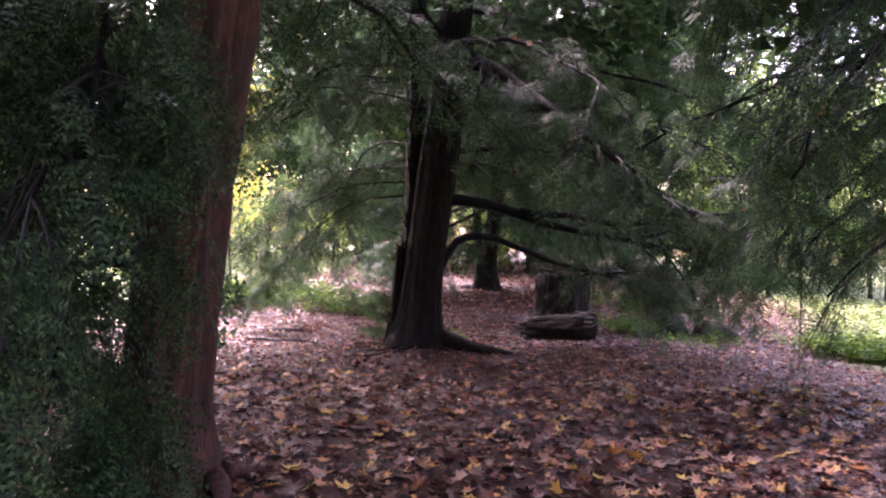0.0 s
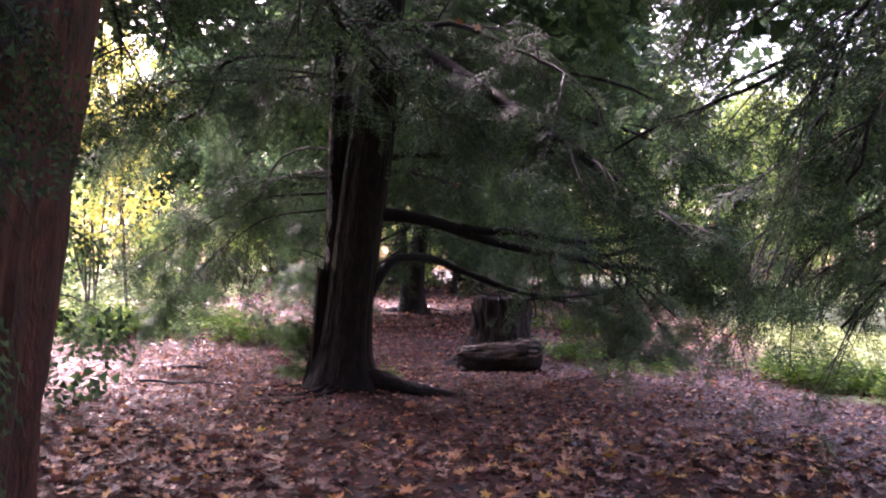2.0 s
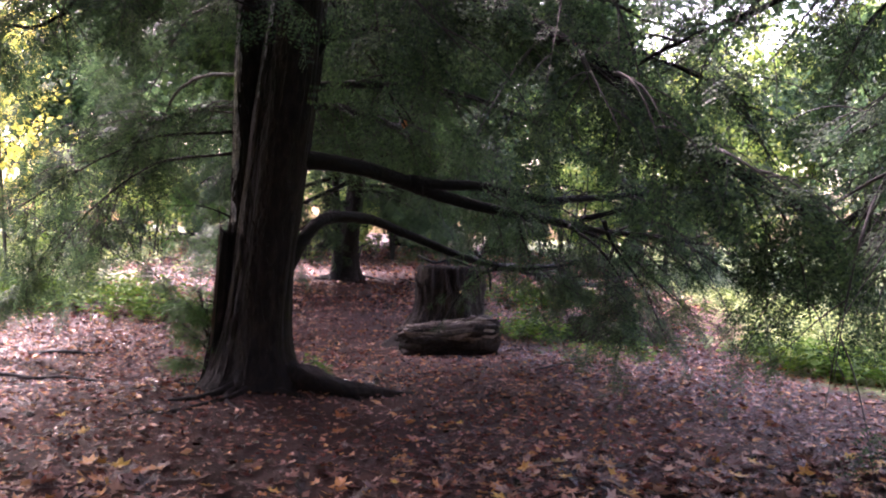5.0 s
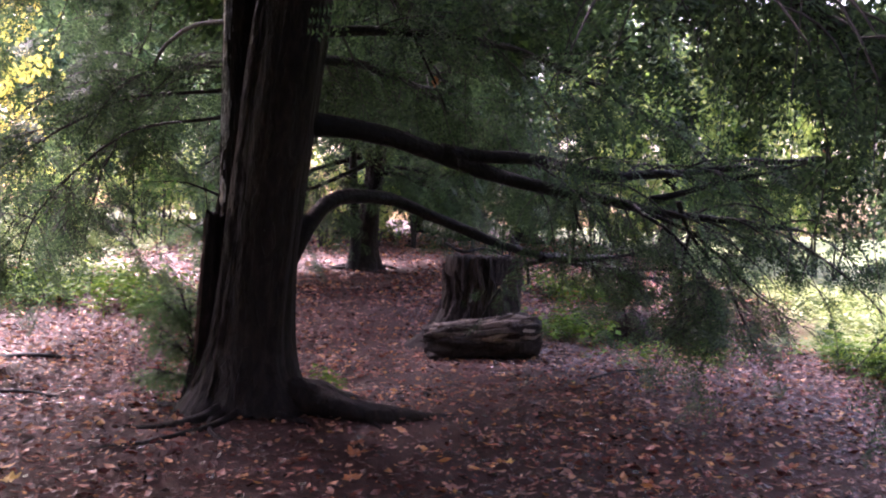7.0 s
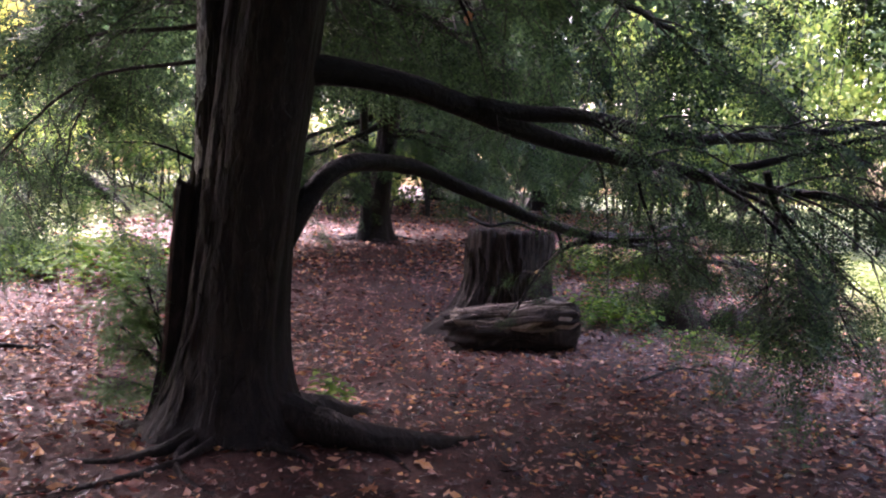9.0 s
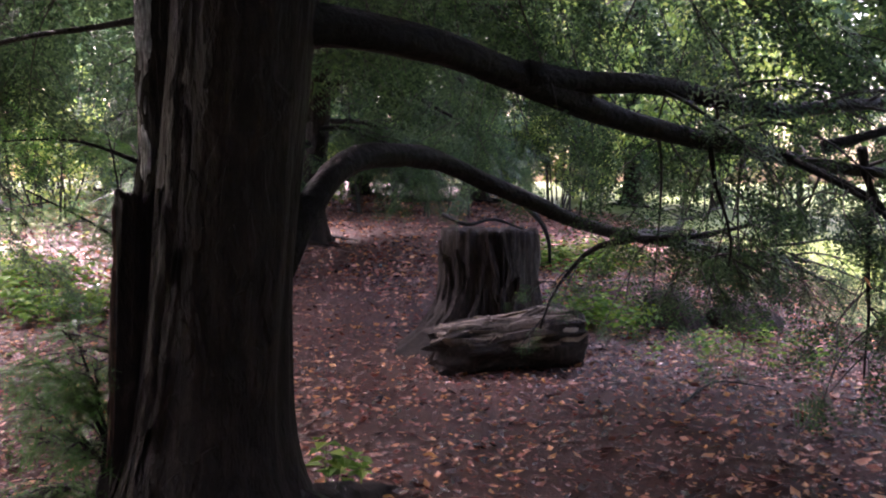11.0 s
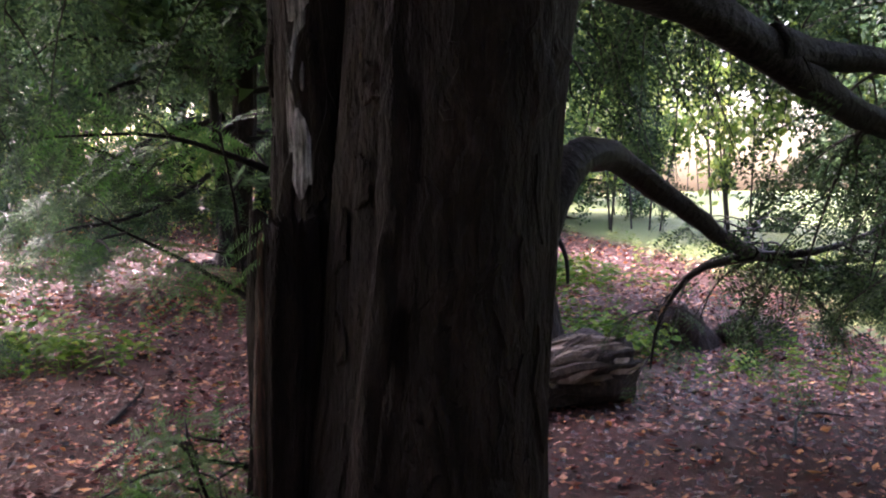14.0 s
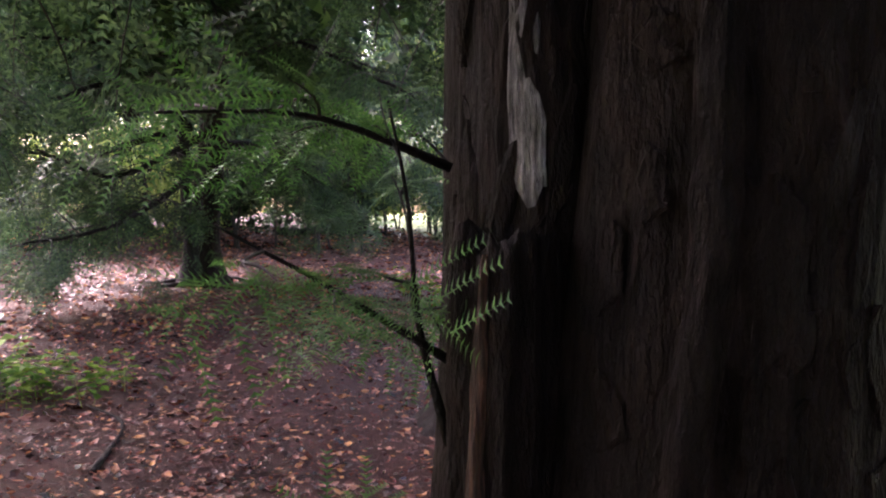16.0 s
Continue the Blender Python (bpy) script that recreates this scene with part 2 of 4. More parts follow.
def side_branches(limb, rng, count, length, droop, start=0.15, spread=0.8, lift=0.1):
    """Thin drooping branches that leave a limb to both sides."""
    out = []
    n = len(limb)
    for i in range(count):
        s = start + (1 - start) * (i + rng.random()) / count
        j = min(n - 2, int(s * (n - 1)))
        t = limb[j + 1] - limb[j]
        t = t / (np.linalg.norm(t) + 1e-9)
        side = np.cross(t, (0, 0, 1.0))
        side /= np.linalg.norm(side) + 1e-9
        d = t * rng.uniform(0.2, 0.9) + side * rng.choice((-1, 1)) * rng.uniform(0.3, 1) * spread + np.array([0, 0, rng.normal(lift, 0.2)])
        d /= np.linalg.norm(d)
        L = length * rng.uniform(0.55, 1.15)
        q = np.linspace(0, 1, 7)[:, None]
        wob = rng.normal(0, 0.05, 3) * L
        out.append(limb[j] + d * q * L + np.array([0, 0, -droop * L]) * q ** 2 + wob * np.sin(q * 3.1))
    return out


def spray_spots(paths, rng, step, size, droop=0.25, start=0.15, thin=-0.05):
    """Places, directions and sizes of sprays along thin branches."""
    P, D, S = [], [], []
    for path in paths:
        seg = np.linalg.norm(np.diff(path, axis=0), axis=1).sum()
        k = max(2, int(seg * (1 - start) / step))
        for i in range(k):
            s = start + (1 - start) * (i + rng.random()) / k
            f = s * (len(path) - 1)
            j = min(len(path) - 2, int(f))
            t = path[j + 1] - path[j]
            p = path[j] + t * (f - j)
            t = t / (np.linalg.norm(t) + 1e-9)
            side = np.cross(t, (0, 0, 1.0))
            side /= np.linalg.norm(side) + 1e-9
            if lump(*p, 1.5, 12.0) + 0.5 * lump(*p, 4.0, 9.0) < thin:
                continue
            P.append(p)
            D.append(t * rng.uniform(0.4, 1) + side * (1 if i % 2 else -1) * rng.uniform(0.2, 0.9) + np.array([0, 0, -droop * rng.uniform(0.2, 2)]))
            S.append(size * rng.uniform(0.7, 1.25) * (1.1 - 0.4 * s))
    return np.array(P).reshape(-1, 3), np.array(D).reshape(-1, 3), np.array(S)


def leafy_limb(tree, points, r0, r1, rng, count, length, droop, template, step, size, name="limb", mat=LIMB_BARK, needle=NEEDLE,
               start=0.15, spread=0.8, lift=0.1, second=2, label="", sides=12):
    """A limb with its thin branches and its needles, as parts of a tree."""
    path = smooth_path(points)
    kink = np.array([[lump(*p, 1.3, 2.0 + k) + 0.4 * lump(*p, 4.0, 5.0 + k) for k in range(3)] for p in path])
    path = path + kink * (0.11 * min(1.0, r0 / 0.04)) * np.linspace(0, 1, len(path))[:, None] ** 0.6 * (0.35 if r0 > 0.06 else 1.0)
    rad = np.linspace(r0, r1, len(path))
    rad[:3] *= np.array([1.35, 1.18, 1.06])[:len(rad[:3])]
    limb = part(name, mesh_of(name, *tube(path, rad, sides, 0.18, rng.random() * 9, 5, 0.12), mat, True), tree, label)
    if not count:
        return path
    first = side_branches(path, rng, count, length, droop, start, spread, lift)
    finer = [b for f in first for b in side_branches(f, rng, second, length * 0.5, droop, 0.2, 0.8, 0.0)]
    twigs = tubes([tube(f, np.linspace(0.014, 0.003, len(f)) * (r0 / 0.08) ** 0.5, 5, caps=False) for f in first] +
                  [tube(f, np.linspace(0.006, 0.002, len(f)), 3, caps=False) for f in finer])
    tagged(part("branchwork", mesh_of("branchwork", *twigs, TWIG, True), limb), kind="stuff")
    P, D, S = spray_spots(first + finer, rng, step, size * 1.12, thin=-0.14 if needle is NEEDLE else -9)
    tagged(part("foliage", scatter(template, P, D, S, rng, "foliage", needle), limb), kind="stuff")
    return path


def canopy(tree, centre, radii, count, rng, template, size, name="crown", mat=NEEDLE, low=None, sag=0.5):
    """A crown of many sprays in flat tiers, uneven and with gaps."""
    P = []
    c, r = np.array(centre, float), np.array(radii, float)
    while len(P) < count:
        q = rng.uniform(-1, 1, 3)
        if q.dot(q) > 1:
            continue
        p = c + q * r
        if lump(*p, 0.55, 3.0) + 0.35 * lump(*p, 1.7, 5.0) < -0.06:
            continue
        if low is not None and p[2] < low:
            continue
        P.append(p)
    P = np.array(P)
    D = P - c
    D[:, 2] = -sag * np.abs(D[:, :2]).max(axis=1) * rng.uniform(0.1, 1.3, len(P))
    D += rng.normal(0, 0.5, D.shape) * np.linalg.norm(D, axis=1)[:, None]
    return part(name, scatter(template, P, D, size * rng.uniform(0.6, 1.3, len(P)), rng, name, mat), tree)


# ---- ground ----
def ground_height(x, y):
    z = np.interp(y, (-30, 0, 3, 9, 12, 16, 18, 23.5, 31, 45, 80), (-0.2, 0.0, 0.03, 0.15, 0.17, 0.13, 0.2, 0.68, 1.3, 2.3, 2.5))
    z += 0.16 * math.exp(-((x + 0.25) ** 2 + (y - 12) ** 2) / 1.2)
    z += 0.32 * math.exp(-(((x - 5.2) / 1.1) ** 2 + ((y - 18.6) / 1.0) ** 2))
    return z + 0.035 * lump(x, y, 0, 0.5, 1) + 0.02 * lump(x, y, 0, 1.7, 4) + 0.008 * lump(x, y, 0, 6, 2)


def meadow_share(x, y):
    """0 on the bare floor under the yews, 1 in the meadow outside them."""
    wob = 1.2 * lump(x, y, 0, 0.35, 8) + 0.4 * lump(x, y, 0, 1.5, 3)
    right = (x - np.interp(y, (0, 8, 14, 18, 21, 26, 34), (6.2, 6.0, 6.4, 7.4, 9.5, 10.0, 9.0)) + wob) / 0.9
    left = (np.interp(y, (0, 14, 18, 22, 30), (-9, -7.5, -5.5, -3.6, -3.0)) - x + wob) / 1.0
    return min(1.0, max(0.0, max(right, left)))


def build_ground():
    def axis(lo, hi, fine, far):
        inner = np.arange(lo, hi + fine / 2, fine)
        grow = np.cumsum(fine * 1.25 ** np.arange(1, 60))
        grow = grow[grow < far]
        return np.concatenate([lo - grow[::-1], inner, hi + grow])
    xs, ys = axis(-7, 8, 0.14, 900), axis(-1, 26, 0.14, 900)
    verts = np.array([(x, y, ground_height(x, y)) for y in ys for x in xs])
    nx = len(xs)
    i, j = np.meshgrid(np.arange(nx - 1), np.arange(len(ys) - 1))
    a = (j * nx + i).ravel()
    me = mesh_of("ground", verts, np.stack([a, a + 1, a + nx + 1, a + nx], axis=1), FLOOR, True)
    layer = me.color_attributes.new("meadow", "FLOAT_COLOR", "POINT")
    share = np.array([meadow_share(x, y) if abs(x) < 60 and abs(y) < 80 else 1.0 for x, y, _ in verts], np.float32)
    layer.data.foreach_set("color", np.repeat(share, 4).astype(np.float32))
    return tagged(new("ground", me), "damp red-brown woodland floor running out into green meadow", "ground", kind="structure")


GROUND = build_ground()

# ---- yew in the middle, with two stems and a broken one ----


def rest(x, y, up=0.0):
    return (x, y, ground_height(x, y) + up)


def trunk_mesh(name, mat, path, n=48, lobes=((0.5, 3, 0.07),), flare=0.0, flare_h=0.3, toes=(), seed=0.0, ridge=0.06, step=0.07, jag=0.0):
    """A trunk as rings: path rows (x, y, z, radius). Lobes and bark furrows shape it; toes are root angles at its foot."""
    p = smooth_path(path, step)
    z0 = p[0, 2]
    verts = []
    for x, y, z, r in p:
        h = max(0.0, z - z0)
        for k in range(n):
            a = 2 * math.pi * k / n
            c, s = math.cos(a), math.sin(a)
            q = 1.0
            for ph, m, amp in lobes:
                q += amp * math.cos(m * (a - ph) + 0.25 * h)
            q += ridge * (lump(c * 1.6, s * 1.6, h * 0.32, 2.4, seed) + 0.5 * lump(c * 3.5, s * 3.5, h * 0.5, 3.2, seed + 3))
            q += 0.05 * lump(c, s, h, 1.1, seed + 9)
            q += 0.35 * ridge * lump(c * 7, s * 7, h * 1.3, 2.2, seed + 5)
            f = sum(w * max(0.0, math.cos(a - t)) ** 7 for t, w in toes)
            verts.append((x + c * (r * q + flare * (0.35 + f) * math.exp(-h / flare_h)), y + s * (r * q + flare * (0.35 + f) * math.exp(-h / flare_h)),
                          z + jag * (h / (p[-1, 2] - z0)) ** 6 * (lump(c * 3, s * 3, 0, 1.5, seed) + 0.5 * lump(c * 9, s * 9, 0, 1.5, seed))))
    m = len(p)
    faces = [(i * n + k, i * n + (k + 1) % n, (i + 1) * n + (k + 1) % n, (i + 1) * n + k) for i in range(m - 1) for k in range(n)]
    verts.append(tuple(p[-1, :3]))
    for k in range(0, n, 2):
        faces.append(((m - 1) * n + k, (m - 1) * n + k + 1, (m - 1) * n + (k + 2) % n, len(verts) - 1))
    return mesh_of(name, verts, faces, mat, True)


def roots(tree, centre, rows, mat, r=0.08, seed=0.0):
    """Surface roots: angle in degrees, length and thickness."""
    rng = np.random.default_rng(int(seed * 100) + 5)
    for angle, length, thick in rows:
        a = radians(angle)
        pts = []
        for s in np.linspace(0, 1, 7):
            d = 0.2 + s * length
            b = a + 0.35 * math.sin(3 * s + angle)
            x, y = centre[0] + d * math.cos(b), centre[1] + d * math.sin(b)
            pts.append((x, y, ground_height(x, y) + thick * (0.75 - 0.95 * s) + 0.1 * max(0, 0.3 - s)))
        path = smooth_path(pts, 0.07)
        part("root", mesh_of("root", *tube(path, np.linspace(thick, 0.012, len(path)), 9, 0.3, seed + angle, 5), mat, True), tree)


def bark_plates(parent, me, axis, count, rng, mat, spans, size, lift=0.4, along=(0, 0, 1)):
    """Loose flakes of bark, each laid on the surface of a mesh. spans: angle and place along the axis."""
    bvh = BVHTree.FromPolygons([v.co for v in me.vertices], [p.vertices for p in me.polygons])
    along = Vector(along)
    for i in range(count):
        a, h = rng.uniform(*spans[0]), rng.uniform(*spans[1])
        centre, out = axis(h, a)
        L = rng.uniform(*size[1])
        ends = []
        for q in (-0.5, 0.5):
            hit = bvh.ray_cast(centre + along * L * q + along.cross(out) * rng.normal(0, 0.1 * L) + out * 2.0, -out)
            if hit[0]:
                ends.append(hit[0])
        if len(ends) == 2 and (ends[0] - ends[1]).length < 1.4 * L:
            w, t = rng.uniform(*size[0]), rng.uniform(*size[2])
            part("bark_plate", plate(ends[0] - out * t * lift, ends[1] - out * t * lift * rng.uniform(0.2, 1.2), w, t, rng, mat, out), parent)


def plate(a, b, w, h, rng, mat, up):
    """A flaked slab of bark or split wood between two places, tapered and bent."""
    a, b, up = np.array(a, float), np.array(b, float), np.array(up, float)
    d = (b - a) / np.linalg.norm(b - a)
    side = np.cross(d, up)
    side /= np.linalg.norm(side)
    v = []
    for s, ww in ((0, 0.35), (0.2, 0.9), (0.55, 1.0), (0.85, 0.7), (1, 0.15)):
        p = a + (b - a) * s + up * rng.normal(0, h * 0.2) + side * rng.normal(0, w * 0.18)
        v += [p - side * w * ww / 2, p - side * w * ww / 4 + up * h, p + side * w * ww / 4 + up * h * 0.8, p + side * w * ww / 2]
    f = [(i * 4 + k, i * 4 + k + 1, i * 4 + k + 5, i * 4 + k + 4) for i in range(4) for k in range(3)] + [(0, 3, 2, 1), (16, 17, 18, 19)]
    f += [(i * 4 + 3, i * 4, i * 4 + 4, i * 4 + 7) for i in range(4)]
    return mesh_of("bark_plate", v, f, mat)


def build_middle_yew():
    tree = thing("yew_tree", rest(-0.25, 12.0), "dark wet yew with two stems and long low boughs", "tree", "yews")
    tree.matrix_world = Matrix.Translation(rest(-0.25, 12.0))
    rng = np.random.default_rng(21)
    z0 = ground_height(-0.25, 12.0) - 0.12
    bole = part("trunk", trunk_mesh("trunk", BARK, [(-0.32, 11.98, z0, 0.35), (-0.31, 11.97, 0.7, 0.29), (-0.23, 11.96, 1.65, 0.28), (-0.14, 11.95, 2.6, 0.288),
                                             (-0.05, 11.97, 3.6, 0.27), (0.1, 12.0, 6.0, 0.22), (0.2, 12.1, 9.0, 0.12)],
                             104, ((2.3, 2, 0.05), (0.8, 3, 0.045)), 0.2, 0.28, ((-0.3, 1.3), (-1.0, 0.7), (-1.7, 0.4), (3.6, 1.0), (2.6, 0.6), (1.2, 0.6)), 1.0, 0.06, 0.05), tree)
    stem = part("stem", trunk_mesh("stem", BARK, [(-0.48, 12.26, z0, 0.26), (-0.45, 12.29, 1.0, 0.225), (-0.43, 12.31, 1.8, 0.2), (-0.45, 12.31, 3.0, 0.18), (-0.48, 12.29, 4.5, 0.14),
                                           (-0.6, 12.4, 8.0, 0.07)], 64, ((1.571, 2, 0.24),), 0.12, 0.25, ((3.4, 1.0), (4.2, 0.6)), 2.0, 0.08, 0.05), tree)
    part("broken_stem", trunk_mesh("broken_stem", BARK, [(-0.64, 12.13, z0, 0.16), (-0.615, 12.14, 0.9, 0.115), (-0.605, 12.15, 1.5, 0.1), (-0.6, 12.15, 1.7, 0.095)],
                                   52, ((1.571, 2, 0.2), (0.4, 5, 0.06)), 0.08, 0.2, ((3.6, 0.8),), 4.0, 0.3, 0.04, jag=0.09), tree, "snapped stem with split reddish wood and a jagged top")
    bark_plates(bole, bole.data, lambda h, a: (Vector((-0.3 + 0.08 * h, 11.96, h)), Vector((math.cos(a), math.sin(a), 0))), 110, rng, BARK, ((3.1, 5.0), (0.5, 4.2)), ((0.03, 0.1), (0.1, 0.35), (0.005, 0.014)))
    bark_plates(stem, stem.data, lambda h, a: (Vector((-0.44, 12.3, h)), Vector((math.cos(a), math.sin(a), 0))), 90, rng, BARK, ((2.6, 4.9), (0.4, 4.2)), ((0.03, 0.07), (0.12, 0.4), (0.008, 0.02)))
    roots(tree, (-0.25, 11.9), ((-8, 1.45, 0.14), (-38, 0.9, 0.07), (-70, 0.5, 0.055), (-103, 0.7, 0.035), (-124, 1.2, 0.03), (-150, 0.8, 0.05), (178, 0.8, 0.05), (18, 1.0, 0.12), (60, 0.8, 0.07)), BARK, seed=1)
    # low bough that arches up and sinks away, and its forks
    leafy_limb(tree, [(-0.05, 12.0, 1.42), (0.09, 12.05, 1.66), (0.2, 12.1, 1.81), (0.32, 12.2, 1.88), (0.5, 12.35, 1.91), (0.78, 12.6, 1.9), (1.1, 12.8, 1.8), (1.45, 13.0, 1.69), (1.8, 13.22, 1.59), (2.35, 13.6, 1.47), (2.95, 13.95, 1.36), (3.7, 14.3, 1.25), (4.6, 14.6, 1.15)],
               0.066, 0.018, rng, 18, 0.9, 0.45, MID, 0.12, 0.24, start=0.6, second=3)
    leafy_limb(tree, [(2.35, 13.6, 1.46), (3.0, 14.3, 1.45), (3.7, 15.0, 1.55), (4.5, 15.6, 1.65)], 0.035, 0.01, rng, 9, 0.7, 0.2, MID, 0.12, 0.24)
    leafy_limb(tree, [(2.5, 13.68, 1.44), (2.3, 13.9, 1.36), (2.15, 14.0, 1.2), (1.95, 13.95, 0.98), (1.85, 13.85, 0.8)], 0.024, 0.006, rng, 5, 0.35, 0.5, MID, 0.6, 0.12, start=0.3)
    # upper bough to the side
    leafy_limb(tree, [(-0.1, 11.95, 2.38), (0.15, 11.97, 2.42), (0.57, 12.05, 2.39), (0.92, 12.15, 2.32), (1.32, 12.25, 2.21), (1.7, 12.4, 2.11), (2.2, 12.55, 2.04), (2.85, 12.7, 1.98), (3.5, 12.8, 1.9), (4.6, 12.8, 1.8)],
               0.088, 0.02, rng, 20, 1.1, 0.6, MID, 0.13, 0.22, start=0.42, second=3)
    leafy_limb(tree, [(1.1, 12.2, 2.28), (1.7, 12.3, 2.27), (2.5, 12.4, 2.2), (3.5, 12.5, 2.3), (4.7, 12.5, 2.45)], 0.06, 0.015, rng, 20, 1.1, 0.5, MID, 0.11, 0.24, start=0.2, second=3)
    # tiers higher up, all round
    for ang, z, length, fall, cnt in ((20, 3.1, 4.5, 0.9, 26), (-25, 3.5, 4.2, 0.8, 24), (-60, 4.4, 3.6, 1.4, 16), (55, 2.9, 4.2, 0.6, 26), (130, 2.8, 4.8, 0.6, 24),
                                      (190, 3.7, 3.2, 0.5, 13), (215, 4.3, 3.4, 0.8, 12), (5, 4.3, 5.0, 1.0, 24), (75, 4.2, 4.5, 0.8, 24), (145, 4.1, 4.6, 0.8, 24), (250, 4.8, 3.5, 0.8, 14), (110, 5.0, 4.0, 0.8, 18), (35, 5.2, 4.8, 1.0, 20), (12, 6.0, 5.6, 0.7, 24), (-14, 5.4, 5.0, 0.8, 22), (30, 6.4, 5.0, 0.5, 20)):
        a = radians(ang)
        c, s = math.cos(a), math.sin(a)
        pts = [(-0.1 + q * length * c + 0.25 * math.sin(5 * q + ang) * q, 12.0 + q * length * s + 0.2 * math.cos(4 * q + ang) * q, z + 0.35 * math.sin(2.4 * q) - fall * q * q) for q in (0, 0.25, 0.5, 0.75, 1.0)]
        leafy_limb(tree, pts, 0.014 if 120 < ang < 220 else 0.045, 0.008, rng, cnt, 1.3, 0.55, MID, 0.13, 0.27, start=0.08, second=3)
    # low sprays that trail behind the stem
    for pts in ([(-0.55, 12.4, 2.5), (-1.5, 13.0, 2.35), (-2.4, 13.9, 1.7), (-2.9, 14.8, 1.0)], [(-0.6, 12.4, 2.7), (-1.6, 13.0, 2.6), (-2.9, 14.0, 2.0), (-3.8, 14.9, 1.4)]):
        leafy_limb(tree, pts, 0.014, 0.006, rng, 20, 0.75, 0.5, MID, 0.12, 0.24, start=0.42, second=3)
    # boughs that hang low behind the tree, thick with needles
    for pts in ([(-0.5, 12.5, 3.3), (-1.3, 14.0, 3.4), (-1.9, 15.6, 2.8), (-2.2, 17.0, 1.9), (-2.4, 18.0, 1.1)], [(-0.5, 12.5, 3.0), (-1.5, 14.2, 3.0), (-2.3, 15.8, 2.2), (-2.8, 17.0, 1.2)],
                [(-0.5, 12.5, 4.0), (-1.3, 14.4, 4.3), (-2.0, 16.2, 3.8), (-2.6, 18.0, 3.0)]):
        leafy_limb(tree, pts, 0.022, 0.007, rng, 24, 0.9, 0.55, MID, 0.12, 0.27, start=0.35, second=3)
    # spray that hangs from the end of the upper bough
    leafy_limb(tree, [(2.9, 12.68, 1.96), (3.15, 12.3, 1.7), (3.3, 12.0, 1.3), (3.35, 11.8, 0.9)], 0.02, 0.006, rng, 12, 0.55, 0.4, MID, 0.1, 0.22, start=0.3, second=3)
    # dark bare forks under the ends of the low boughs
    for pts, r, cnt in (([(3.26, 12.5, 2.0), (3.41, 12.55, 1.72), (3.71, 12.45, 1.3), (3.86, 12.4, 0.97), (3.95, 12.3, 0.71)], 0.022, 9),
                        ([(3.4, 12.55, 1.72), (3.32, 12.5, 1.44), (3.28, 12.45, 1.2), (3.25, 12.4, 0.68)], 0.016, 9),
                        ([(2.8, 12.65, 1.98), (3.4, 12.7, 1.79), (3.86, 12.8, 1.53), (4.27, 12.9, 1.19), (4.71, 13.0, 0.89)], 0.022, 9),
                        ([(2.6, 13.75, 1.42), (2.87, 13.6, 1.44), (3.29, 13.7, 1.48), (3.66, 13.8, 1.58), (4.02, 13.9, 1.71)], 0.024, 6),
                        ([(3.2, 14.05, 1.32), (3.77, 13.8, 1.36), (4.3, 14.0, 1.38), (4.94, 14.2, 1.43)], 0.016, 6),
                        ([(2.31, 12.55, 2.03), (2.38, 12.6, 1.8), (2.55, 12.7, 1.49), (2.6, 12.8, 1.3)], 0.014, 5),
                        ([(3.0, 12.5, 2.0), (3.67, 12.3, 2.21), (4.13, 12.2, 2.33), (4.47, 12.1, 2.46)], 0.03, 9),
                        ([(3.0, 13.95, 1.34), (3.2, 14.0, 1.2), (3.35, 13.9, 1.0), (3.4, 13.85, 0.8)], 0.012, 5)):
        leafy_limb(tree, pts, r, 0.005, rng, cnt, 0.45, 0.4, MID, 0.16, 0.2, start=0.35, second=2)
    # boughs high at the back of the stem
    for pts in ([(-0.5, 12.4, 4.6), (-1.6, 14.0, 4.9), (-2.6, 15.6, 4.4), (-3.3, 17.0, 3.7)], [(-0.5, 12.3, 4.2), (-2.0, 13.2, 4.4), (-3.2, 14.0, 3.9), (-4.2, 14.6, 3.3)]):
        leafy_limb(tree, pts, 0.02, 0.007, rng, 26, 1.0, 0.5, MID, 0.12, 0.28, start=0.15, second=3)
    # bare crooked branches
    for pts, r in (([(-0.45, 12.3, 4.5), (-0.95, 12.4, 4.44), (-1.68, 12.4, 4.38), (-2.06, 12.4, 4.2), (-2.12, 12.4, 3.84), (-2.36, 12.4, 3.6), (-2.88, 12.4, 3.54), (-3.5, 12.4, 3.46)], 0.035),
                   ([(0.1, 11.9, 3.3), (0.2, 11.88, 3.5), (0.37, 11.85, 3.91), (0.65, 11.8, 4.62), (0.9, 11.7, 5.3)], 0.035),
                   ([(0.05, 12.1, 4.5), (0.26, 12.25, 4.19), (0.54, 12.3, 3.7), (0.81, 12.3, 3.26), (1.23, 12.4, 2.64)], 0.025),
                   ([(0.1, 12.1, 4.2), (0.5, 12.5, 3.8), (0.9, 12.8, 3.3), (1.3, 13.1, 2.9)], 0.02),
                   ([(0.0, 11.9, 4.8), (0.4, 11.9, 4.72), (0.83, 11.9, 4.6), (1.4, 11.9, 4.48), (1.95, 11.9, 4.44)], 0.05)):
        leafy_limb(tree, pts, r, 0.008, rng, 6, 0.5, 0.3, MID, 0.3, 0.2, start=0.4)
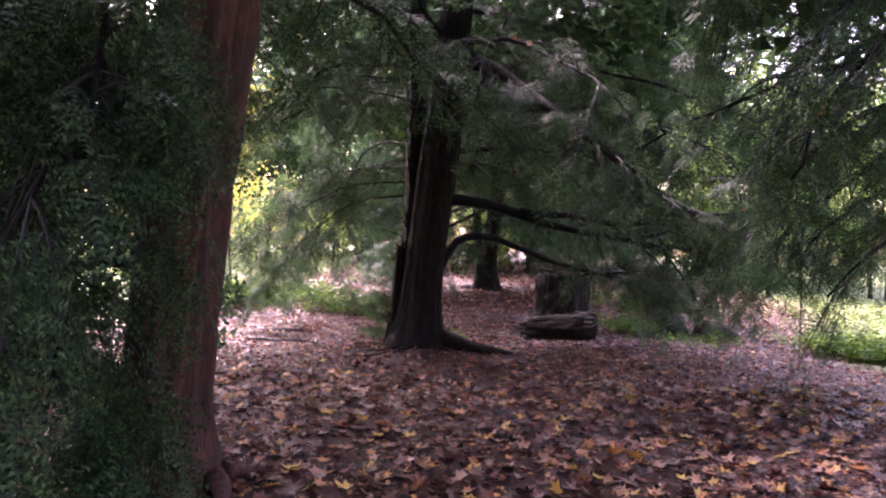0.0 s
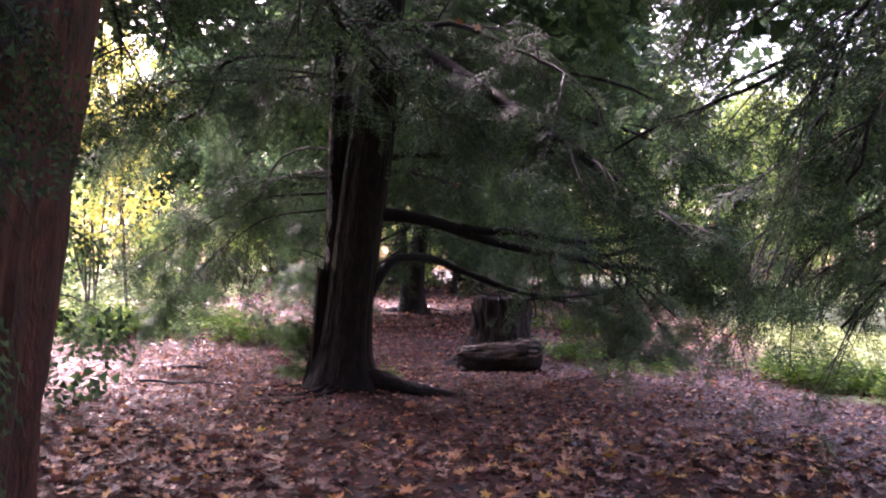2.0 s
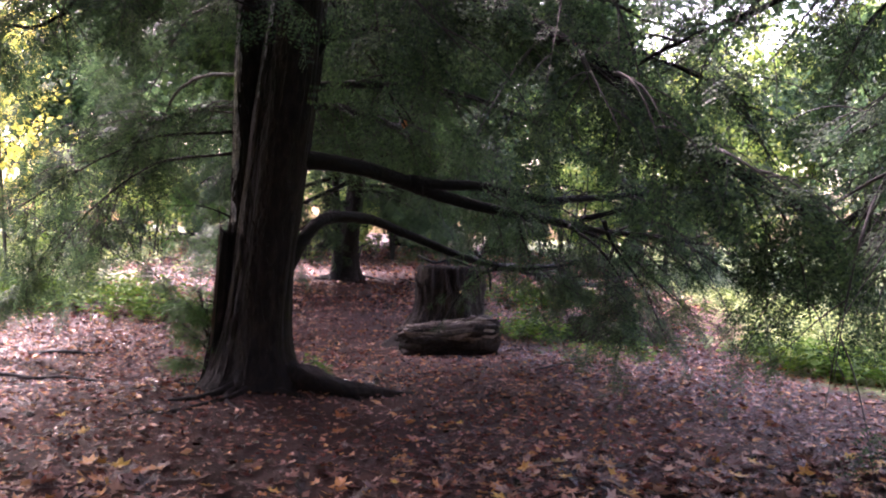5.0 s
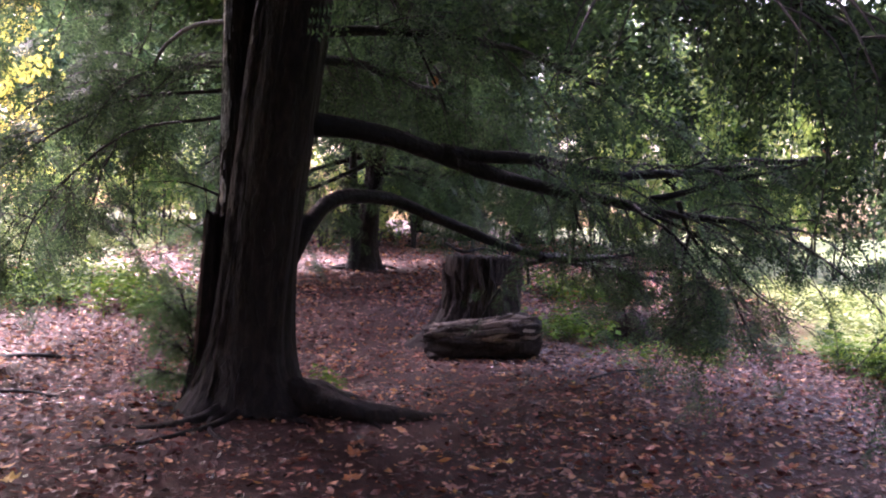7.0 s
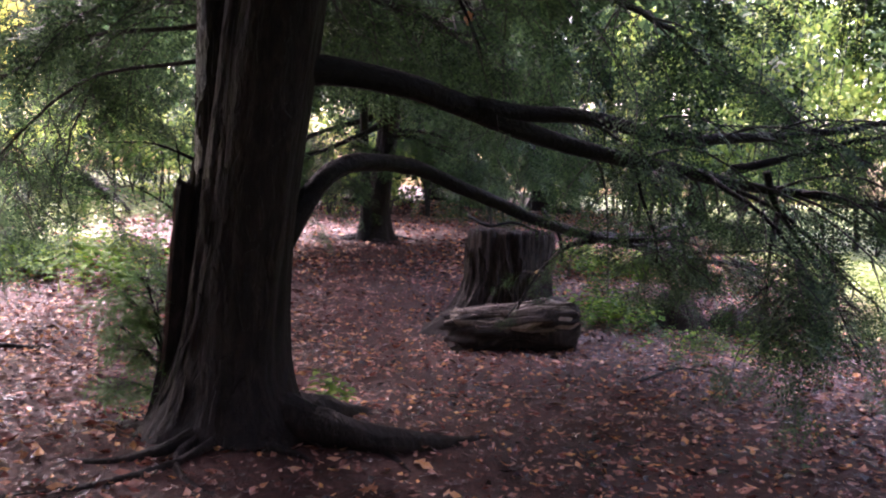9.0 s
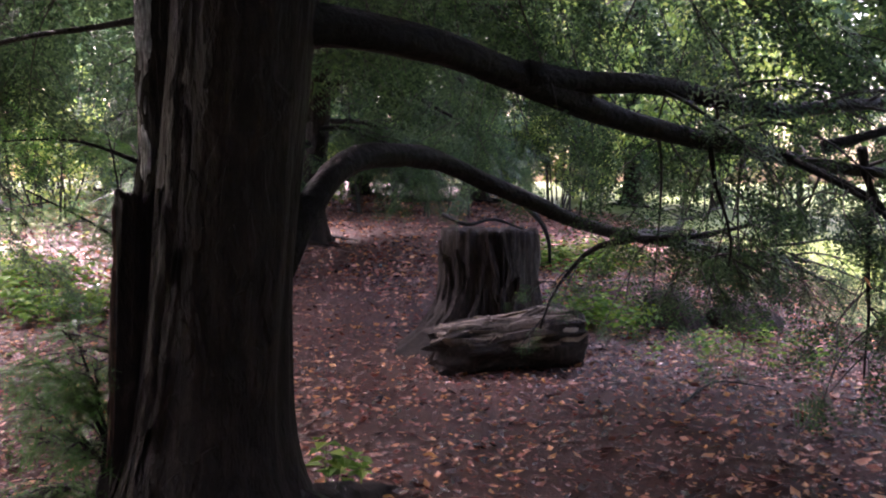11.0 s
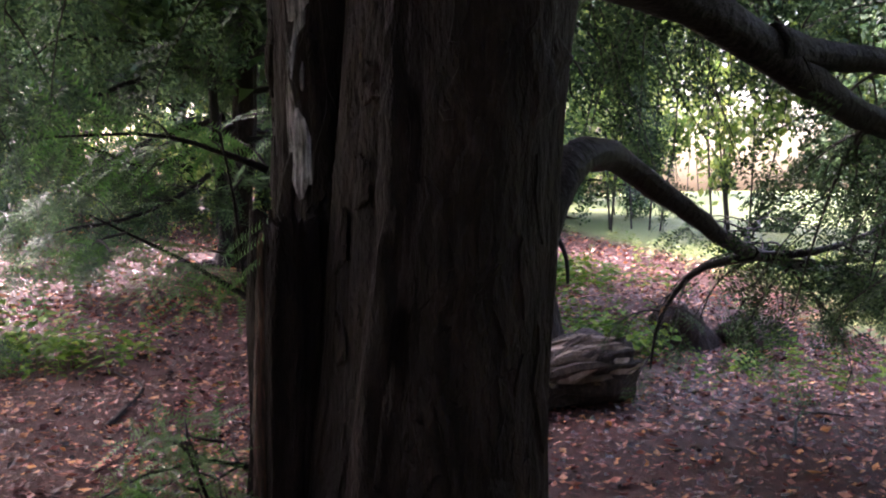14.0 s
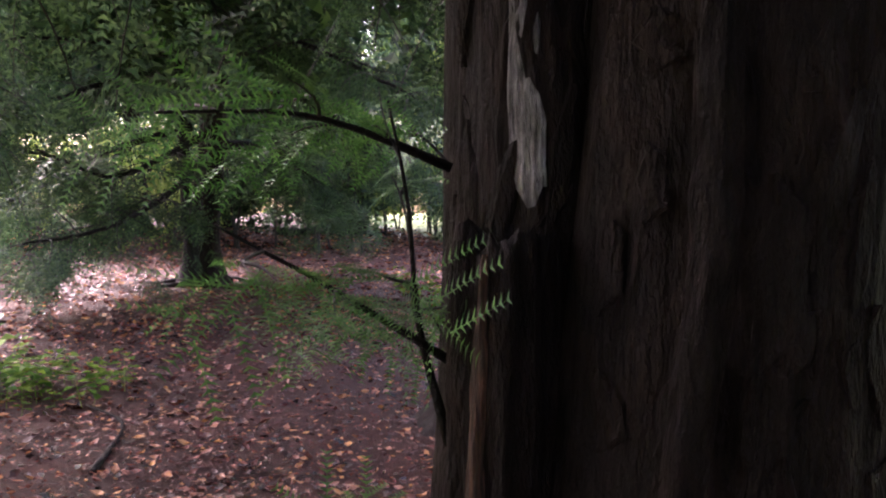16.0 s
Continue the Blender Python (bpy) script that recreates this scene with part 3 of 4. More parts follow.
    # fresh green shoots from the broken stem
    for pts in ([(-0.6, 12.35, 1.86), (-0.78, 12.4, 1.94), (-0.94, 12.42, 1.97), (-1.15, 12.45, 1.95)], [(-0.6, 12.3, 1.45), (-0.77, 12.4, 1.57), (-0.89, 12.4, 1.65), (-1.06, 12.4, 1.75)],
                [(-0.63, 12.3, 1.3), (-0.67, 12.35, 1.49), (-0.69, 12.35, 1.63), (-0.7, 12.35, 1.78), (-0.73, 12.36, 2.0)],
                 [(-0.62, 12.3, 1.0), (-0.8, 12.35, 1.05), (-1.0, 12.4, 1.0)]):
        leafy_limb(tree, pts, 0.009, 0.003, rng, 4, 0.24, 0.15, FINE, 0.07, 0.25, "shoot", LIMB_BARK, YOUNG, start=0.1, second=1)
    # a thick tuft of shoots at the foot of the broken stem
    for pts in ([(-0.72, 12.2, 0.6), (-0.84, 12.2, 0.9), (-0.95, 12.2, 1.02)], [(-0.72, 12.2, 0.6), (-0.8, 12.2, 0.95), (-0.86, 12.2, 1.15)], [(-0.7, 12.2, 0.5), (-0.84, 12.15, 0.7), (-0.98, 12.1, 0.72)],
                [(-0.72, 12.25, 0.5), (-0.9, 12.3, 0.75), (-1.05, 12.3, 0.85)], [(-0.7, 12.2, 0.4), (-0.88, 12.2, 0.5), (-1.02, 12.2, 0.5)], [(-0.72, 12.2, 0.5), (-0.76, 12.15, 0.8), (-0.78, 12.15, 1.0)]):
        leafy_limb(tree, pts, 0.008, 0.003, rng, 11, 0.16, 0.1, FINE, 0.05, 0.15, "shoot", LIMB_BARK, YOUNG, start=0.15, second=2)
    # bare strips on the stems, wet and grey, sky glare put into the colour
    def strip(path, r, centre_angle, half, name, mat, label):
        rows = []
        p = smooth_path(path, 0.03)
        for i, (x, y, z, rr) in enumerate(p):
            for k in range(7):
                w = half * (0.85 + 0.25 * lump(z, 0, 0, 3.0, 4) + 0.15 * lump(z, 0, 0, 11.0, 4)) * (0.35 + 0.65 * math.sin(math.pi * min(1.0, (i + 1) / len(p))) ** 0.25)
                a = centre_angle + w * (k / 3 - 1) + 0.1 * lump(z, 1, 0, 2.0, 6)
                q = rr + r * (1 - (k / 3 - 1) ** 2) * (0.7 + 0.6 * lump(k, z * 2, 0, 2.0, 8)) + 0.014 * lump(k * 0.7, z * 4, 0, 3.0, 3)
                rows.append((x + q * math.cos(a), y + q * math.sin(a), z + 0.07 * max(0.0, 1 - i / 5) * abs(k - 2.2 - 1.5 * lump(k, 0, 0, 1.3, 2)) / 3))
        f = [(i * 7 + k, i * 7 + k + 1, (i + 1) * 7 + k + 1, (i + 1) * 7 + k) for i in range(len(p) - 1) for k in range(6)]
        part(name, mesh_of(name, rows, f, mat, True), tree, label)
    strip([(-0.44, 12.29, 1.76, 0.205), (-0.445, 12.29, 2.4, 0.2), (-0.455, 12.29, 3.0, 0.195), (-0.48, 12.29, 4.4, 0.165)], 0.035, 4.12, 0.3, "bare_strip", GLARE_WOOD, "grey wet strip with sky glare in its colour")
    # only a wet highlight on the trunk, drawn as a pale strip
    strip([(-0.12, 11.96, 2.9, 0.285), (-0.05, 11.97, 3.6, 0.28), (0.0, 11.98, 4.5, 0.262)], 0.02, 3.7, 0.11, "bare_strip", GLARE_WOOD, "grey wet strip with sky glare in its colour")
    strip([(-0.3, 11.96, 0.75, 0.315), (-0.22, 11.95, 1.65, 0.285), (-0.15, 11.95, 2.6, 0.275), (-0.05, 11.97, 3.6, 0.27)], 0.03, 3.75, 0.16, "bark_ridge", BARK, "")
    strip([(-0.615, 12.14, 0.6, 0.13), (-0.61, 12.15, 1.2, 0.108), (-0.6, 12.15, 1.69, 0.092)], 0.022, 3.85, 0.22, "split_wood", SPLIT_WOOD, "orange split wood face")
    # bough reaching out towards the path and down
    leafy_limb(tree, [(0.05, 11.9, 4.6), (0.6, 10.6, 4.0), (1.15, 9.4, 3.3), (1.65, 8.65, 2.75), (2.3, 8.4, 2.2), (2.9, 8.3, 1.9)], 0.09, 0.03, rng, 44, 0.8, 0.6, MID, 0.09, 0.26, start=0.1, second=3, lift=0.15)
    canopy(tree, (0.3, 12.5, 7.3), (6.0, 6.0, 2.4), 2300, rng, BROAD, 0.8)
    canopy(tree, (5.4, 15.2, 6.4), (2.6, 3.0, 1.2), 220, rng, BROAD, 0.8)
    settle(tree)


def settle(tree):
    """Parts were built in world places: take the foot's place out of them."""
    for o in tree.children:
        o.matrix_parent_inverse = Matrix.Translation(-tree.location)


def build_near_yew():
    tree = thing("yew_tree", rest(-1.62, 5.15), "red-barked yew hung with dark needle sprays", "tree", "yews")
    rng = np.random.default_rng(31)
    z0 = ground_height(-1.55, 5.15) - 0.1
    part("trunk", trunk_mesh("trunk", RED_BARK, [(-1.66, 5.15, z0, 0.28), (-1.66, 5.15, 0.8, 0.25), (-1.6, 5.15, 1.8, 0.25), (-1.5, 5.15, 3.2, 0.26), (-1.4, 5.2, 6, 0.2), (-1.4, 5.2, 8, 0.1)],
                             72, ((0.4, 4, 0.08), (1.1, 2, 0.05)), 0.14, 0.22, ((-0.4, 1), (0.8, 0.7), (-1.6, 0.7), (3, 0.8)), 6.0, 0.24, 0.05), tree)
    roots(tree, (-1.5, 5.1), ((-35, 0.6, 0.07), (25, 0.5, 0.06), (-100, 0.5, 0.06)), RED_BARK, seed=3)
    for pts in ([(-1.55, 5.1, 2.6), (-1.75, 4.6, 2.7), (-1.85, 4.1, 2.3), (-1.9, 3.7, 1.6)], [(-1.7, 5.0, 3.2), (-1.8, 4.5, 3.2), (-1.75, 4.1, 2.6), (-1.75, 3.9, 1.9)],
                [(-1.7, 5.1, 2.0), (-2.2, 4.7, 2.0), (-2.4, 4.2, 1.5), (-2.5, 3.8, 0.9)], [(-1.7, 5.1, 3.6), (-2.4, 4.5, 3.3), (-2.6, 4.0, 2.6)], [(-1.8, 5.2, 1.4), (-2.2, 4.9, 1.4), (-2.0, 4.3, 1.0), (-1.9, 4.0, 0.6)],
                [(-1.7, 5.2, 2.9), (-2.8, 5.2, 2.8), (-3.6, 5.2, 2.2), (-4.0, 5.2, 1.5)], [(-1.7, 5.2, 1.9), (-2.6, 5.4, 1.9), (-3.3, 5.4, 1.4)]):
        leafy_limb(tree, pts, 0.035, 0.01, rng, 20, 0.75, 0.9, MID, 0.085, 0.27, start=0.12, second=3)
    for ang, z, L in ((60, 3.4, 3.0), (100, 3.6, 3.5), (150, 3.2, 3.5), (200, 3.4, 3.2), (20, 4.2, 3.4), (-20, 4.6, 3.6), (-60, 4.6, 3.2), (-100, 4.2, 3.0)):
        a = radians(ang)
        pts = [(-1.5 + q * L * math.cos(a), 5.15 + q * L * math.sin(a), z + 0.3 * math.sin(2.4 * q) - 0.5 * q * q) for q in (0, 0.3, 0.6, 1)]
        leafy_limb(tree, pts, 0.05, 0.012, rng, 16, 1.1, 0.4, MID, 0.14, 0.27)
    canopy(tree, (-1.2, 4.5, 6.4), (6.0, 5.5, 2.2), 1200, rng, BROAD, 0.75)
    settle(tree)


def build_side_yew():
    """A yew beside the path whose boughs hang into the view."""
    tree = thing("yew_tree", rest(6.4, 7.0), "spreading yew with thin hanging branches", "tree", "yews")
    rng = np.random.default_rng(41)
    z0 = ground_height(6.4, 7.0) - 0.1
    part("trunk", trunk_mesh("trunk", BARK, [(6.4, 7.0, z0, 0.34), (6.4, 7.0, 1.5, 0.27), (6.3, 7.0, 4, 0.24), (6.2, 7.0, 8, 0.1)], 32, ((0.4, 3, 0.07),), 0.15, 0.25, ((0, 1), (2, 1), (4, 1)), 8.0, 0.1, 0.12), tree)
    for pts, cnt in (([(6.3, 7.0, 3.6), (5.2, 7.2, 3.8), (4.2, 7.5, 3.3), (3.4, 7.8, 2.6), (2.9, 8.0, 1.9)], 26), ([(6.3, 7.0, 3.0), (5.4, 7.6, 3.2), (4.5, 8.3, 2.8), (3.9, 8.9, 2.2), (3.6, 9.3, 1.6)], 26),
                     ([(6.3, 7.0, 4.2), (5.0, 6.6, 4.3), (3.8, 6.4, 3.7), (3.0, 6.3, 3.0), (2.6, 6.3, 2.3)], 24), ([(6.3, 7.1, 2.6), (5.8, 8.0, 2.7), (5.2, 9.2, 2.3), (4.7, 10.2, 1.7)], 22),
                     ([(6.3, 7.0, 4.6), (5.2, 8.4, 4.8), (4.2, 9.6, 4.6), (3.4, 10.6, 4.2)], 22),
                     ([(6.3, 7.0, 4.0), (5.2, 8.6, 4.3), (4.2, 10.0, 4.0), (3.4, 11.0, 3.5)], 12), ([(6.3, 7.0, 3.4), (5.0, 8.0, 3.8), (3.9, 8.8, 3.7), (2.9, 9.4, 3.3), (2.2, 9.8, 2.9)], 14),
                     ([(6.3, 7.0, 5.0), (5.0, 9.2, 5.2), (4.0, 11.0, 5.0)], 24), ([(6.3, 7.0, 4.8), (5.0, 6.9, 5.0), (3.9, 6.9, 4.4), (3.1, 6.8, 3.5), (2.75, 6.8, 2.7)], 30),
                     ([(6.3, 7.0, 5.2), (4.9, 7.4, 5.6), (3.6, 7.8, 5.0), (2.6, 8.0, 4.2)], 30), ([(6.3, 7.0, 4.4), (5.4, 8.0, 4.6), (4.6, 8.8, 4.1), (4.0, 9.4, 3.3)], 28), ([(6.3, 6.9, 3.8), (5.3, 6.3, 4.0), (4.3, 5.9, 3.6), (3.5, 5.8, 2.9)], 24),
                     ([(6.3, 7.0, 2.8), (5.4, 8.2, 2.9), (4.6, 9.3, 2.3), (4.1, 10.2, 1.5)], 28), ([(6.3, 7.0, 2.4), (5.3, 7.5, 2.5), (4.5, 8.1, 2.0), (4.0, 8.6, 1.3)], 14), ([(6.3, 7.0, 5.0), (5.0, 7.7, 5.3), (3.8, 8.3, 4.9), (2.8, 8.9, 4.3)], 30)):
        leafy_limb(tree, pts, 0.05, 0.012, rng, cnt - 2, 1.0, 0.5, MID, 0.12, 0.22, start=0.25, second=3)
    canopy(tree, (4.6, 6.5, 6.4), (4.2, 5.5, 2.0), 1300, rng, BROAD, 0.75)
    settle(tree)


def build_yew(x, y, lean, height, r, seed, limbs, label, spread=3.2, low=1.6, template=BROAD):
    tree = thing("yew_tree", rest(x, y), label, "tree", "yews")
    rng = np.random.default_rng(seed)
    z0 = ground_height(x, y) - 0.1
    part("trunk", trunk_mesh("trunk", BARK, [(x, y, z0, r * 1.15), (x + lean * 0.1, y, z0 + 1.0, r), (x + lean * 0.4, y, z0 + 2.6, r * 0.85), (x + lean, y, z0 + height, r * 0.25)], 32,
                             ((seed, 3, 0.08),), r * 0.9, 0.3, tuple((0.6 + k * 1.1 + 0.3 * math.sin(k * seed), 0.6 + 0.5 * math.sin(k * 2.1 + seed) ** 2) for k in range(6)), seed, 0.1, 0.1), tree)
    roots(tree, (x, y), [(k * 65 + seed * 7 % 50, r * 3.4, r * 0.3) for k in range(6)], BARK, seed=seed)
    for k in range(limbs):
        a = radians(k * 137.5 + seed * 20)
        z = z0 + low + (height * 0.72 - low) * k / limbs
        L = spread * rng.uniform(0.75, 1.2) * (1.1 - 0.45 * k / limbs)
        pts = [(x + lean * 0.4 + q * L * math.cos(a + 0.2 * q), y + q * L * math.sin(a + 0.2 * q), z + 0.4 * math.sin(2.6 * q) - 0.75 * q * q) for q in (0, 0.3, 0.65, 1)]
        leafy_limb(tree, pts, 0.05, 0.012, rng, 17, 1.25, 0.5, template, 0.15, 0.42, second=1, sides=8)
    canopy(tree, (x + lean * 0.6, y, z0 + height * 0.72), (spread * 1.1, spread * 1.1, height * 0.26), 1300, rng, BROAD, 0.88)
    settle(tree)
    return tree


build_middle_yew()
build_near_yew()
build_side_yew()
far = build_yew(1.35, 25.0, 0.5, 8.0, 0.25, 3, 11, "far yew with a dark trunk and spread roots", 3.6, 3.4, COARSE)
FAR_RNG = np.random.default_rng(63)
# two foliage masses added overhead to shade the left ground and far trunk
canopy(far, (-3.4, 25.3, 6.8), (3.0, 3.0, 1.4), 330, FAR_RNG, BROAD, 0.85)
canopy(far, (1.0, 21.5, 6.8), (5.5, 4.0, 1.8), 2200, FAR_RNG, BROAD, 0.85)
for pts in ([(1.3, 24.9, 3.2), (0.5, 24.1, 2.75), (-0.3, 23.3, 2.5), (-1.3, 22.7, 2.7)], [(1.3, 24.8, 2.7), (0.4, 23.5, 2.1), (-0.4, 22.5, 1.75), (-1.4, 21.8, 1.5)], [(1.5, 24.9, 3.0), (2.3, 24.3, 2.9), (3.2, 23.9, 2.4)],
            [(1.3, 24.9, 4.0), (0.2, 23.8, 4.0), (-1.0, 22.8, 3.4), (-2.0, 22.0, 2.8)], [(1.2, 25.0, 3.4), (0.0, 25.2, 3.0), (-1.4, 25.4, 2.2), (-2.4, 25.4, 1.6)],
            [(1.5, 25.0, 3.8), (2.6, 24.4, 3.9), (3.8, 23.8, 3.3), (4.8, 23.4, 2.5)], [(1.5, 25.1, 3.2), (2.8, 25.6, 3.1), (4.2, 26.0, 2.3)], [(1.5, 24.9, 4.4), (2.2, 23.2, 4.5), (2.8, 21.8, 4.0), (3.2, 20.6, 3.4)]):
    leafy_limb(far, pts, 0.06, 0.018, FAR_RNG, 22, 1.1, 0.5, MID, 0.13, 0.36, start=0.2, second=3)
part("stem", trunk_mesh("stem", LIMB_BARK, [(1.12, 24.75, 0.65, 0.15), (1.1, 24.72, 1.6, 0.11), (1.0, 24.7, 3.0, 0.09), (0.9, 24.7, 5.0, 0.05)], 24, ((0.3, 3, 0.08),), 0.1, 0.3, ((3.6, 1.0), (4.6, 0.8)), 5.0, 0.1, 0.1), far)
settle(far)
wild = build_yew(-8.5, 36.0, 0.3, 8.0, 0.26, 12, 13, "dark yew added to the thicket, needles down to the ground", 3.3, 1.0)
# stands unseen behind the starting point, added to hold back light
tall = build_yew(2.0, -5.0, -0.3, 9.0, 0.3, 17, 12, "dark yew added at the edge of the wood", 3.5, 1.8)
# far yews fill the background; ones behind and left are added to hold back light
for source, x, y, turn in ((wild, 1.5, 34.5, 200), (tall, 7.5, 34.0, 290),
                           (wild, -5.5, -2.0, 80), (wild, 7.5, -1.5, 260), (wild, -7.5, 6.0, 10), (wild, -6.4, 11.0, 190), (wild, -2.2, -3.4, 300), (wild, 4.2, 37.0, 130), (wild, 12.0, 32.0, 75), (wild, 16.6, 24.0, 210), (wild, -3.6, 37.5, 75)):
    copy_thing(source, Matrix.Translation(rest(x, y)) @ Matrix.Rotation(radians(turn), 4, "Z"))


# ---- stump and log ----
def build_stump():
    x, y = 2.55, 17.0
    ob = thing("tree_stump", rest(x, y), "old sawn tree stump with ragged ridged bark", "stump")
    z0 = ground_height(x, y) - 0.1
    rng = np.random.default_rng(55)
    n, verts = 96, []
    rows = [(z0, 0.62), (z0 + 0.12, 0.57), (z0 + 0.25, 0.53), (z0 + 0.4, 0.505), (z0 + 0.55, 0.49), (z0 + 0.7, 0.48), (z0 + 0.85, 0.48), (z0 + 1.0, 0.485), (1.3, 0.5), (1.36, 0.49), (1.33, 0.4), (1.26, 0.25), (1.22, 0.05)]
    for i, (z, r) in enumerate(rows):
        for k in range(n):
            a = 2 * math.pi * k / n
            c, d = math.cos(a), math.sin(a)
            side = min(1.0, r / 0.45)
            q = r * (1 + side * (0.14 * lump(c * 2.2, d * 2.2, z * 0.5, 2.0, 3) + (0.16 if c < 0.15 else 0.06) * lump(c * 5, d * 5, z * 0.8, 2.2, 7) + 0.07 * lump(c * 11, d * 11, z * 2, 2.2, 9)))
            toe = sum(w * max(0, math.cos(a - t)) ** 6 for t, w in ((3.5, 0.85), (-0.9, 0.2), (1.3, 0.2), (4.6, 0.12)))
            q += toe * math.exp(-(z - z0) / 0.36)
            zz = z + (0.05 * lump(c * 2, d * 2, 0, 2.5, 5) + 0.03 * lump(c * 6, d * 6, 0, 2.5, 2) if i >= 8 else 0)
            verts.append((x + q * c - 0.04 * (z - z0), y + q * d, zz))
    faces = [(i * n + k, i * n + (k + 1) % n, (i + 1) * n + (k + 1) % n, (i + 1) * n + k) for i in range(len(rows) - 1) for k in range(n)]
    part("body", mesh_of("body", verts, faces, ROT, True), ob)
    bark_plates(ob, ob.children[0].data, lambda h, a: (Vector((x - 0.03, y, h)), Vector((math.cos(a), math.sin(a), 0))), 40, rng, ROT, ((2.5, 4.9), (0.3, 1.2)), ((0.03, 0.09), (0.2, 0.7), (0.02, 0.06)))
    roots(ob, (x, y), ((205, 0.95, 0.15), (-40, 0.5, 0.1), (150, 0.5, 0.1)), ROT, seed=5)
    settle(ob)
    for pts, r, label in (([(x - 0.62, y - 0.15, 1.52), (x - 0.4, y - 0.3, 1.42), (x - 0.1, y - 0.25, 1.47), (x + 0.15, y - 0.2, 1.4), (x + 0.3, y - 0.1, 1.36)], 0.025, "dead crooked stick lying on the stump"),
                          ([(x + 0.3, y - 0.1, 1.62), (x + 0.42, y - 0.25, 1.45), (x + 0.5, y - 0.3, 1.25), (x + 0.52, y - 0.3, 1.0)], 0.035, "dark bent stick leaning against the stump")):
        p = smooth_path(pts, 0.05)
        tagged(new("stick", mesh_of("stick", *tube(p, np.linspace(r, 0.4 * r, len(p)), 8, 0.3, 3), LIMB_BARK, True)), label, "stick", "loose sticks")


def build_log():
    a, b = Vector((1.58, 15.72, 0.0)), Vector((2.93, 15.78, 0.0))
    ob = thing("log", rest(2.35, 15.75), "short rotting log with split flaking bark", "log")
    rng = np.random.default_rng(66)
    n, rows = 48, 44
    verts = []
    for i in range(rows):
        s = i / (rows - 1)
        p = a.lerp(b, s)
        r = 0.2 + 0.09 * min(1.0, 1.6 * s) + 0.03 * math.sin(9 * s)
        if i in (0, rows - 1):
            r *= 0.9
        zc = ground_height(p.x, p.y) + 0.17 + 0.08 * s
        for k in range(n):
            t = 2 * math.pi * k / n
            c, d = math.cos(t), math.sin(t)
            q = 1 + 0.3 * lump(s * 1.2, c * 2.2, d * 2.2, 2.6, 5) + 0.2 * lump(s * 2, c * 5, d * 5, 2.2, 9) + 0.1 * lump(s * 3, c * 10, d * 10, 2.2, 3)
            ragged = 0.22 * lump(c * 2, d * 2, 0, 2.2, 2) * max(0.0, 1 - 5 * s) + (0.06 * lump(c, d, i, 2, 2) if i == rows - 1 else 0)
            verts.append((p.x + ragged, p.y - c * r * 1.3 * q, zc + min(d, 0.72) * r * q * 1.12))
    faces = [(i * n + k, i * n + (k + 1) % n, (i + 1) * n + (k + 1) % n, (i + 1) * n + k) for i in range(rows - 1) for k in range(n)]
    for e, i in ((a, 0), (b, rows - 1)):
        verts.append((e.x, e.y, ground_height(e.x, e.y) + 0.2))
        for k in range(0, n, 2):
            faces.append((i * n + k, i * n + k + 1, i * n + (k + 2) % n, len(verts) - 1))
    part("body", mesh_of("body", verts, faces, ROT, True), ob)
    bark_plates(ob, ob.children[0].data, lambda h, a: (Vector((h, 15.75, 0.34)), Vector((0, -math.cos(a), math.sin(a)))), 150, rng, FLAKE, ((0.15, 2.3), (1.62, 2.8)), ((0.03, 0.11), (0.15, 0.7), (0.015, 0.045)), 0.2, (1, 0, 0.04))
    settle(ob)


build_stump()
build_log()

# ---- leaf litter ----
def leaf_template(points, curl=0.12):
    v = [(0, 0, 0)] + [(x, y, curl * (x * x + 0.6 * y * y)) for x, y in points]
    k = len(points)
    return np.array(v), np.array([(0, i + 1, (i + 1) % k + 1) for i in range(k)])


OVAL = leaf_template([(0, 0.52), (0.28, 0.05), (0.02, -0.5), (-0.28, 0.0)], 0.8)
LOBED = leaf_template([(0, 0.55), (0.12, 0.2), (0.42, 0.34), (0.3, 0.0), (0.5, -0.15), (0.14, -0.22), (0, -0.5), (-0.14, -0.22), (-0.5, -0.15), (-0.3, 0.0), (-0.42, 0.34), (-0.12, 0.2)], 0.5)


def litter_density(x, y):
    d = 0.9 + 0.5 * lump(x, y, 0, 0.6, 6)
    path_x = np.interp(y, (0, 6, 9, 12, 15, 18, 24), (-0.8, -1.0, -0.3, 1.0, 1.1, 0.9, 1.6))
    d *= 1 - 0.45 * math.exp(-((x - path_x) / 0.8) ** 2) * (y > 7)
    return max(0.06, d) * (1 - 0.7 * meadow_share(x, y))


def build_litter(count, seed, template, name, label, size, x0, x1, y0, y1, mat):
    rng = np.random.default_rng(seed)
    P = []
    while len(P) < count:
        x, y = rng.uniform(x0, x1), rng.uniform(y0, y1)
        if rng.random() < litter_density(x, y):
            P.append((x, y, ground_height(x, y) + 0.012))
    k = len(P)
    a = rng.uniform(0, 6.28, k)
    D = np.stack([np.cos(a), np.sin(a), rng.normal(0, 0.22, k)], axis=1)
    me = scatter(template, P, D, size * rng.uniform(0.55, 1.45, k), rng, name, mat, 0.42)
    return tagged(new(name, me), label, "leaves", kind="stuff")


